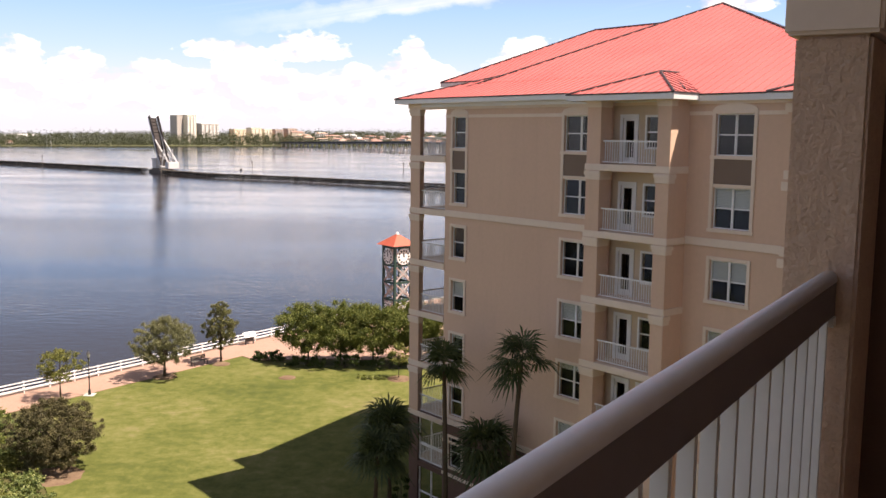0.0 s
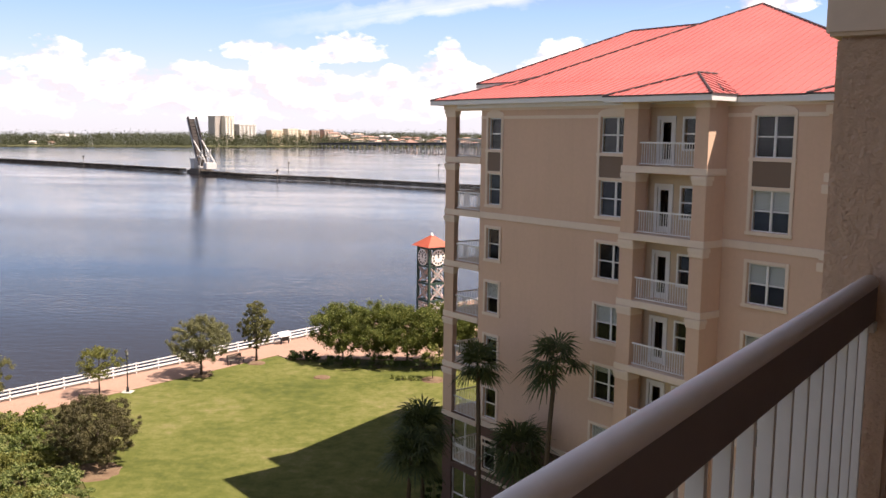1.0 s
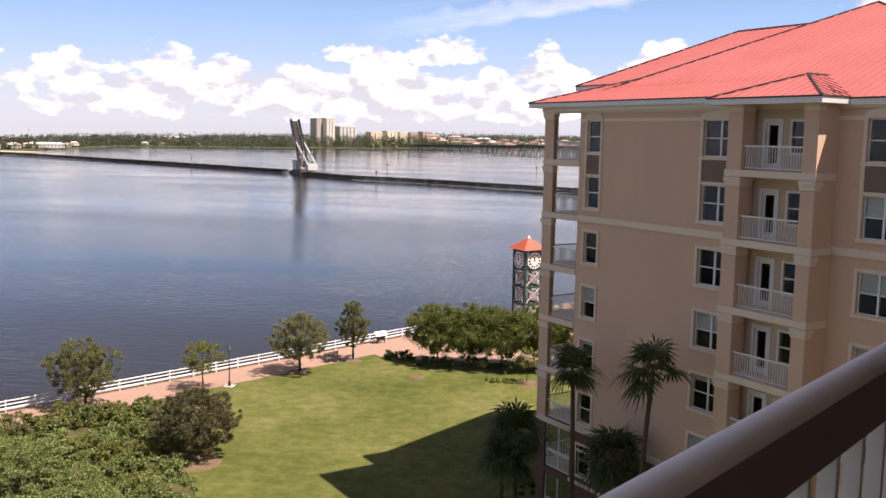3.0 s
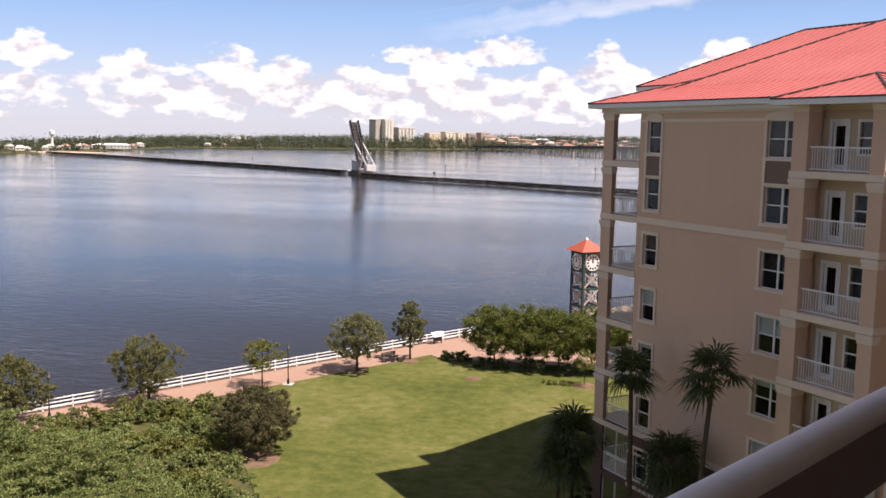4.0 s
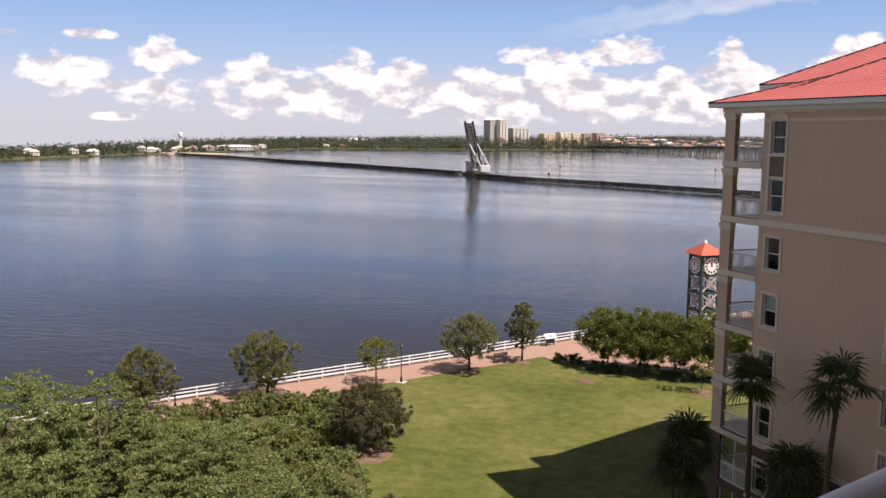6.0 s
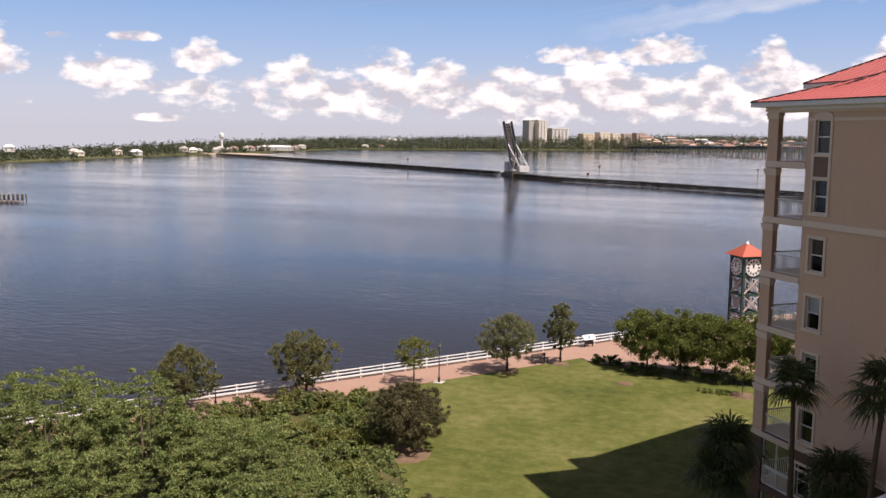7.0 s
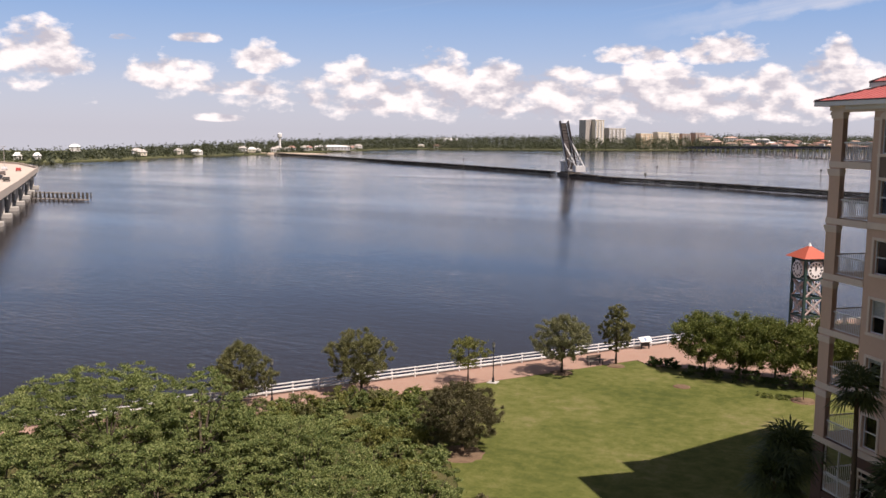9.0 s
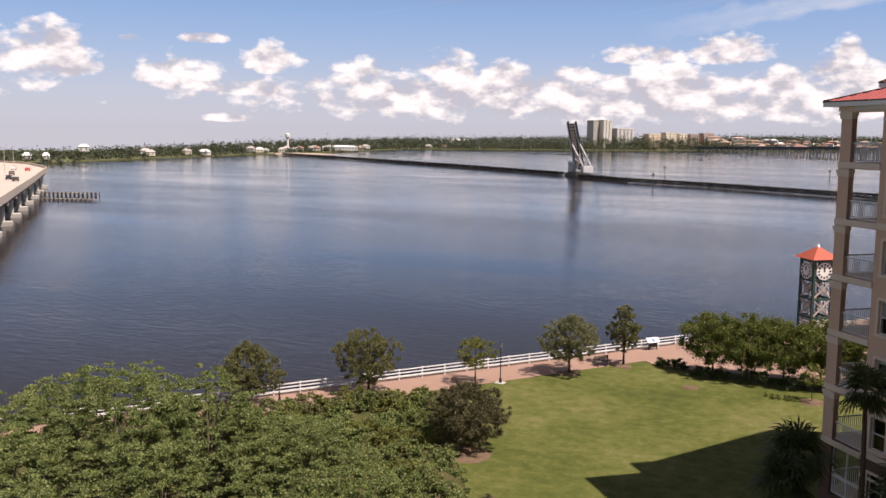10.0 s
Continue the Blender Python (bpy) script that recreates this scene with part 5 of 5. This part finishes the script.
def car(at, turn, color, label):
    t = thing("car", at, label, "car", "cars on the bridge", turn)
    paint = plain("car_paint_%d" % int(sum(color) * 1000), color, 0.3, vary=0.04)
    body = bmesh.new()
    prof = [(-2.2, 0.35), (-2.2, 0.85), (-1.4, 0.95), (-0.9, 1.42), (0.7, 1.42), (1.25, 0.95), (2.15, 0.8), (2.2, 0.35)]
    lo = [body.verts.new((x, -0.88, z)) for x, z in prof]
    hi = [body.verts.new((x, 0.88, z)) for x, z in prof]
    body.faces.new(lo)
    body.faces.new(hi[::-1])
    for i in range(len(prof)):
        j = (i + 1) % len(prof)
        body.faces.new((lo[i], hi[i], hi[j], lo[j]))
    bmesh.ops.recalc_face_normals(body, faces=body.faces)
    part("body", body, paint, t)
    part("windscreen", boxes((-1.1, -0.89, 1.0, 0.9, 0.89, 1.3)), DARK, t)
    for x in (-1.35, 1.35):
        for y in (-0.8, 0.8):
            bm = bmesh.new()
            bar(bm, (x, y - 0.1, 0.33), (x, y + 0.1, 0.33), 0.33, 12)
            part("wheel", bm, BLACK_IRON, t)
    return t


for i, (k, off, col, lab) in enumerate(((0.50, 7.0, (0.03, 0.03, 0.035), "dark car on the road bridge"), (0.44, 4.0, (0.05, 0.045, 0.04), "dark grey car on the road bridge"), (0.10, 8.0, (0.6, 0.6, 0.6), "white car on the road bridge"),
                                        (0.68, 9.0, (0.12, 0.09, 0.08), "brown car on the road bridge"), (0.62, 19.0, (0.7, 0.7, 0.7), "white van-like car on the road bridge"), (0.86, 6.0, (0.4, 0.06, 0.05), "red car on the road bridge"),
                                        (-0.05, 5.0, (0.05, 0.05, 0.06), "dark car near the bridge's edge"), (0.92, 12.0, (0.55, 0.55, 0.56), "silver car on the road bridge"))):
    p = RB[1].lerp(RB[3], k) + Vector((-0.71, -0.70)) * off
    car((p.x, p.y, 6.11), 135.5, col, lab)

# fender docks beside the bridge
for name, x0, y0, L, rows_, lab in (("fender_dock", -282, 250, 24, 1, "weathered timber fender pier standing in the water"), ("low_dock", -262, 232, 20, 0, "low brown timber dock at the water's edge")):
    t = thing(name, (x0, y0, -1.5), lab, "dock", turn=16)
    part("deck", boxes((0, -1.2, 0.9 if rows_ else 0.3, L - 8 * rows_, 1.2, 1.15 if rows_ else 0.7)), PALE_WOOD, t)
    for i in range(int(L / 1.7)):
        for y in (-1.1, 1.1):
            bm = bmesh.new()
            bar(bm, (i * 1.7, y, -2), (i * 1.7, y, 1.4 if rows_ else 0.9), 0.24, 6)
            part("pile", bm, DARK_WOOD, t)

# ---------------------------------------------------------------- far shore
BACK = [Vector(p) * (1 + 420 / Vector(p).length) for p in SHORE[::-1]]
LANDPT = SHORE + [(p.x, p.y) for p in BACK]
bm = slab(bmesh.new(), LANDPT, -4.0, -0.6)
tagged(link("far_shore", bm, soil("far_shore_ground", (0.09, 0.105, 0.045), (0.17, 0.16, 0.085))), "low green far shore of the river", "shore", kind="structure")


def shore_at(az, back=0.0):
    """The plan point on the far shore at a bearing (degrees left of ahead), some metres inland."""
    dx, dy = -math.sin(radians(az)), math.cos(radians(az))
    best = None
    for (x0, y0), (x1, y1) in zip(SHORE, SHORE[1:]):
        ex, ey = x1 - x0, y1 - y0
        den = dx * ey - dy * ex
        if abs(den) < 1e-9:
            continue
        r = (x0 * ey - y0 * ex) / den
        s = (x0 * dy - y0 * dx) / den
        if -0.001 <= s <= 1.001 and r > 0 and (best is None or r < best):
            best = r
    r = (best or 2000) + back
    return dx * r, dy * r, r


def treeline(az):
    """Tangent of the height of the tree tops over the eye, by bearing."""
    return np.interp(az, [-8, 2, 9, 16, 22, 28, 34, 37, 41.5, 47, 51, 60], np.array([0.25, 0.24, 0.20, 0.05, -0.05, -0.15, -0.38, -0.55, -0.82, -1.05, -1.19, -1.4])) * math.pi / 180


def woods(name, rows, mat, label, seed, step):
    """Clumped far woods: many small leafy tufts heaped to the height of the tree tops."""
    rng = np.random.default_rng(seed)
    cs, rs = [], []
    for back, low, high in rows:
        az = -8.0
        while az < 58:
            x, y, r = shore_at(az, back + rng.uniform(-20, 30))
            top = (EYE + r * treeline(az)) * rng.uniform(low, high)
            top = max(top, 3.0)
            rad = rng.uniform(3.2, 6.4) * (0.6 + r / 1800)
            z = -0.5
            while z < top - rad * 0.3:
                cs.append((x + rng.uniform(-3, 3), y + rng.uniform(-3, 3), min(z + rad * 0.4, top - rad * 0.5)))
                rs.append(rad)
                z += rad * 0.75
            az += step * rng.uniform(0.5, 1.5) * 700 / r * 1.2
    v, f = leaf_cloud(rng, np.array(cs), np.array(rs), 36, 1.2, 1.0)
    me = bpy.data.meshes.new(name)
    me.from_pydata(v.tolist(), [], f.tolist())
    me.materials.append(mat)
    return tagged(new(name, me), label, "woods", kind="stuff")


woods("shore_woods", ((12, 0.12, 0.34), (45, 0.35, 0.7), (90, 0.55, 0.9), (150, 0.8, 1.0), (230, 0.9, 1.03)), FAR_TREES, "dense green woods along the far shore", 9, 0.24)


def block(name, at, w, dpt, h, storeys, bays, mat, trim, label, turn, roof=None, stagger=0):
    """A far apartment block: body, parapet, and its windows in rows."""
    t = thing(name, at, label, "building", turn=turn)
    part("wall", boxes((-w / 2, -dpt / 2, -1, w / 2, dpt / 2, h)), mat, t)
    part("parapet", boxes((-w / 2 - 0.4, -dpt / 2 - 0.4, h, w / 2 + 0.4, dpt / 2 + 0.4, h + 1.2)), trim if roof is None else roof, t)
    sh, bw = h / storeys, w / bays
    me = bpy.data.meshes.new("window")
    b = boxes((-bw * 0.18, -0.25, 0, bw * 0.18, 0.2, sh * 0.40))
    b.to_mesh(me)
    b.free()
    me.materials.append(FARGLASS)
    for i in range(bays):
        if stagger and i % stagger == 0:
            part("balcony_column", boxes((-w / 2 + bw * i + 0.3, -dpt / 2 - 1.6, 0, -w / 2 + bw * (i + 1) - 0.3, -dpt / 2, h - sh * 0.4)), trim, t)
            y = -dpt / 2 - 1.6
        else:
            y = -dpt / 2
        for k in range(storeys):
            share("window", me, t, Matrix.Translation((-w / 2 + bw * (i + 0.5), y, sh * (k + 0.25))))
    return t


FARGLASS = plain("far_window_glass", (0.36, 0.33, 0.30), 0.25, vary=0.3)
CREAM = plain("far_cream_render", (0.82, 0.73, 0.58), 0.9, vary=0.08, grain=0.1)
GREYISH = plain("far_grey_render", (0.47, 0.43, 0.39), 0.9, vary=0.08, grain=0.1)
ORANGE = plain("far_ochre_render", (0.78, 0.59, 0.40), 0.9, vary=0.08, grain=0.1)
BRICKY = plain("far_pink_render", (0.56, 0.38, 0.30), 0.9, vary=0.08, grain=0.1)
WHITISH = plain("far_white_render", (0.74, 0.72, 0.69), 0.8, vary=0.06, grain=0.1)
REDROOF = plain("far_red_roof", (0.33, 0.19, 0.15), 0.8, vary=0.2, grain=0.1)


def placed(az, back):
    x, y, r = shore_at(az, back)
    return (x, y, -0.6), az + 38


at, az = placed(15.35, 130)
block("tower_block", at, 21, 20, 54, 16, 6, CREAM, WHITISH, "tall cream apartment tower on the far shore", az, stagger=2)
# separate grey block paints the tower's left face as shaded
at, az = placed(16.02, 140)
block("tower_wing", at, 13, 20, 53, 16, 4, GREYISH, GREYISH, "grey block for the shaded left side of the far apartment tower", az)
at, az = placed(14.25, 150)
block("apartment_block", at, 40, 16, 39, 9, 9, GREYISH, WHITISH, "grey apartment block with white balcony stacks", az, stagger=2)
for a, w, h, m in ((12.5, 29, 29, ORANGE), (11.55, 26, 32, CREAM), (10.85, 20, 30, CREAM)):
    at, az = placed(a, 125)
    block("apartment_block", at, w, 16, h, 7, 8, m, CREAM, "ochre apartment block with pale balconies on the far shore", az, stagger=3)
for a, w, h in ((10.2, 20, 30), (9.4, 24, 32), (8.85, 15, 26)):
    at, az = placed(a, 125)
    block("apartment_block", at, w, 16, h, 8, 7, BRICKY, GREYISH, "pink brick apartment block on the far shore", az, stagger=2)

# houses along the shore
rng = random.Random(21)


def cottage(at, w, h, turn, wall, roofmat, label):
    t = thing("house", at, label, "house", "houses on the far shore", turn)
    part("wall", boxes((-w / 2, -4, 0, w / 2, 4, h)), wall, t)
    bm = bmesh.new()
    pts = [(-w / 2 - 0.6, -4.6, h), (w / 2 + 0.6, -4.6, h), (w / 2 + 0.6, 4.6, h), (-w / 2 - 0.6, 4.6, h), (-w / 4, 0, h + 2.4), (w / 4, 0, h + 2.4)]
    vs = [bm.verts.new(p) for p in pts]
    for f in ((0, 1, 5, 4), (1, 2, 5), (2, 3, 4, 5), (3, 0, 4), (3, 2, 1, 0)):
        bm.faces.new([vs[i] for i in f])
    part("roof", bm, roofmat, t)
    for i in range(max(2, int(w / 4))):
        x = -w / 2 + w * (i + 0.5) / max(2, int(w / 4))
        part("window", boxes((x - 0.8, -4.12, 0.9, x + 0.8, -3.9, h - 0.7)), FARGLASS, t)
    return t


for i in range(34):
    az = rng.choice((rng.uniform(21, 34), rng.uniform(29.5, 37), rng.uniform(36, 43), rng.uniform(0, 9)))
    back = rng.uniform(22, 60) if az > 20 else rng.uniform(120, 420)
    x, y, r = shore_at(az, back)
    zz = -0.6 if az > 20 else 8.0 + back * 0.012
    w = rng.uniform(6, 12) * (1.0 if az > 20 else 1.5)
    if az > 20:
        cottage((x, y, zz + rng.uniform(0, 2.5)), w, rng.uniform(2.4, 3.8), az + rng.uniform(-25, 25), rng.choice((WHITISH, WHITISH, CREAM)), rng.choice((GREYISH, GREYISH, WHITISH, REDROOF)), "small white house among trees on the far shore")
    else:
        cottage((x, y, zz), w, rng.uniform(5, 9), az + rng.uniform(-25, 25), rng.choice((CREAM, BRICKY, WHITISH)), rng.choice((REDROOF, REDROOF, WHITISH)), "distant town house with a red roof")
for i in range(46):
    az = rng.uniform(-1, 9)
    back = rng.uniform(5, 110)
    x, y, r = shore_at(az, back)
    cottage((x, y, 2 + back * rng.uniform(0.06, 0.15)), rng.uniform(12, 30), rng.uniform(4, 8), az + rng.uniform(-25, 25), rng.choice((CREAM, BRICKY, WHITISH, ORANGE)), rng.choice((REDROOF, REDROOF, WHITISH, BRICKY)), "distant town house with a red roof")
for az, w, h, back, lab in ((46.2, 9, 4.0, 110, "large white house above the trees"), (24.3, 60, 9, 220, "long white hall on the far shore"), (49.2, 6, 3.0, 30, "white boat house at the shore"), (48.2, 5, 3.0, 30, "white boat house at the shore"), (31.5, 50, 4.5, 10, "long white marina shed at the water")):
    x, y, r = shore_at(az, back)
    cottage((x, y, 0.5 if back < 100 else 4.5), w, h, az, WHITISH, WHITISH, lab)
# sand bank where the trestle lands
x, y, r = shore_at(34.6, -12)
bm = bmesh.new()
bmesh.ops.create_uvsphere(bm, u_segments=20, v_segments=8, radius=1, matrix=Matrix.LocRotScale((x, y, -1.6), Euler((0, 0, radians(30))), (60, 18, 1.6)))
tagged(link("sand_bank", bm, soil("pale_sand", (0.36, 0.28, 0.21), (0.46, 0.38, 0.30)), smooth=True), "pale sand bank at the far landing", "bank", kind="structure")

x, y, r = shore_at(34.58, 60)
wt_ = thing("water_tower", (x, y, -0.6), "white water tower rising over the far trees", "water tower")
bm = bmesh.new()
bar(bm, (0, 0, 0), (0, 0, 17), 1.6, 12, 1.3)
part("stem", bm, WHITISH, wt_)
bm = bmesh.new()
bar(bm, (0, 0, 16.0), (0, 0, 18.5), 1.6, 16, 3.0)
bar(bm, (0, 0, 18.5), (0, 0, 22.0), 3.0, 16)
bar(bm, (0, 0, 22.0), (0, 0, 23.4), 3.0, 16, 0.6)
part("tank", bm, WHITISH, wt_)
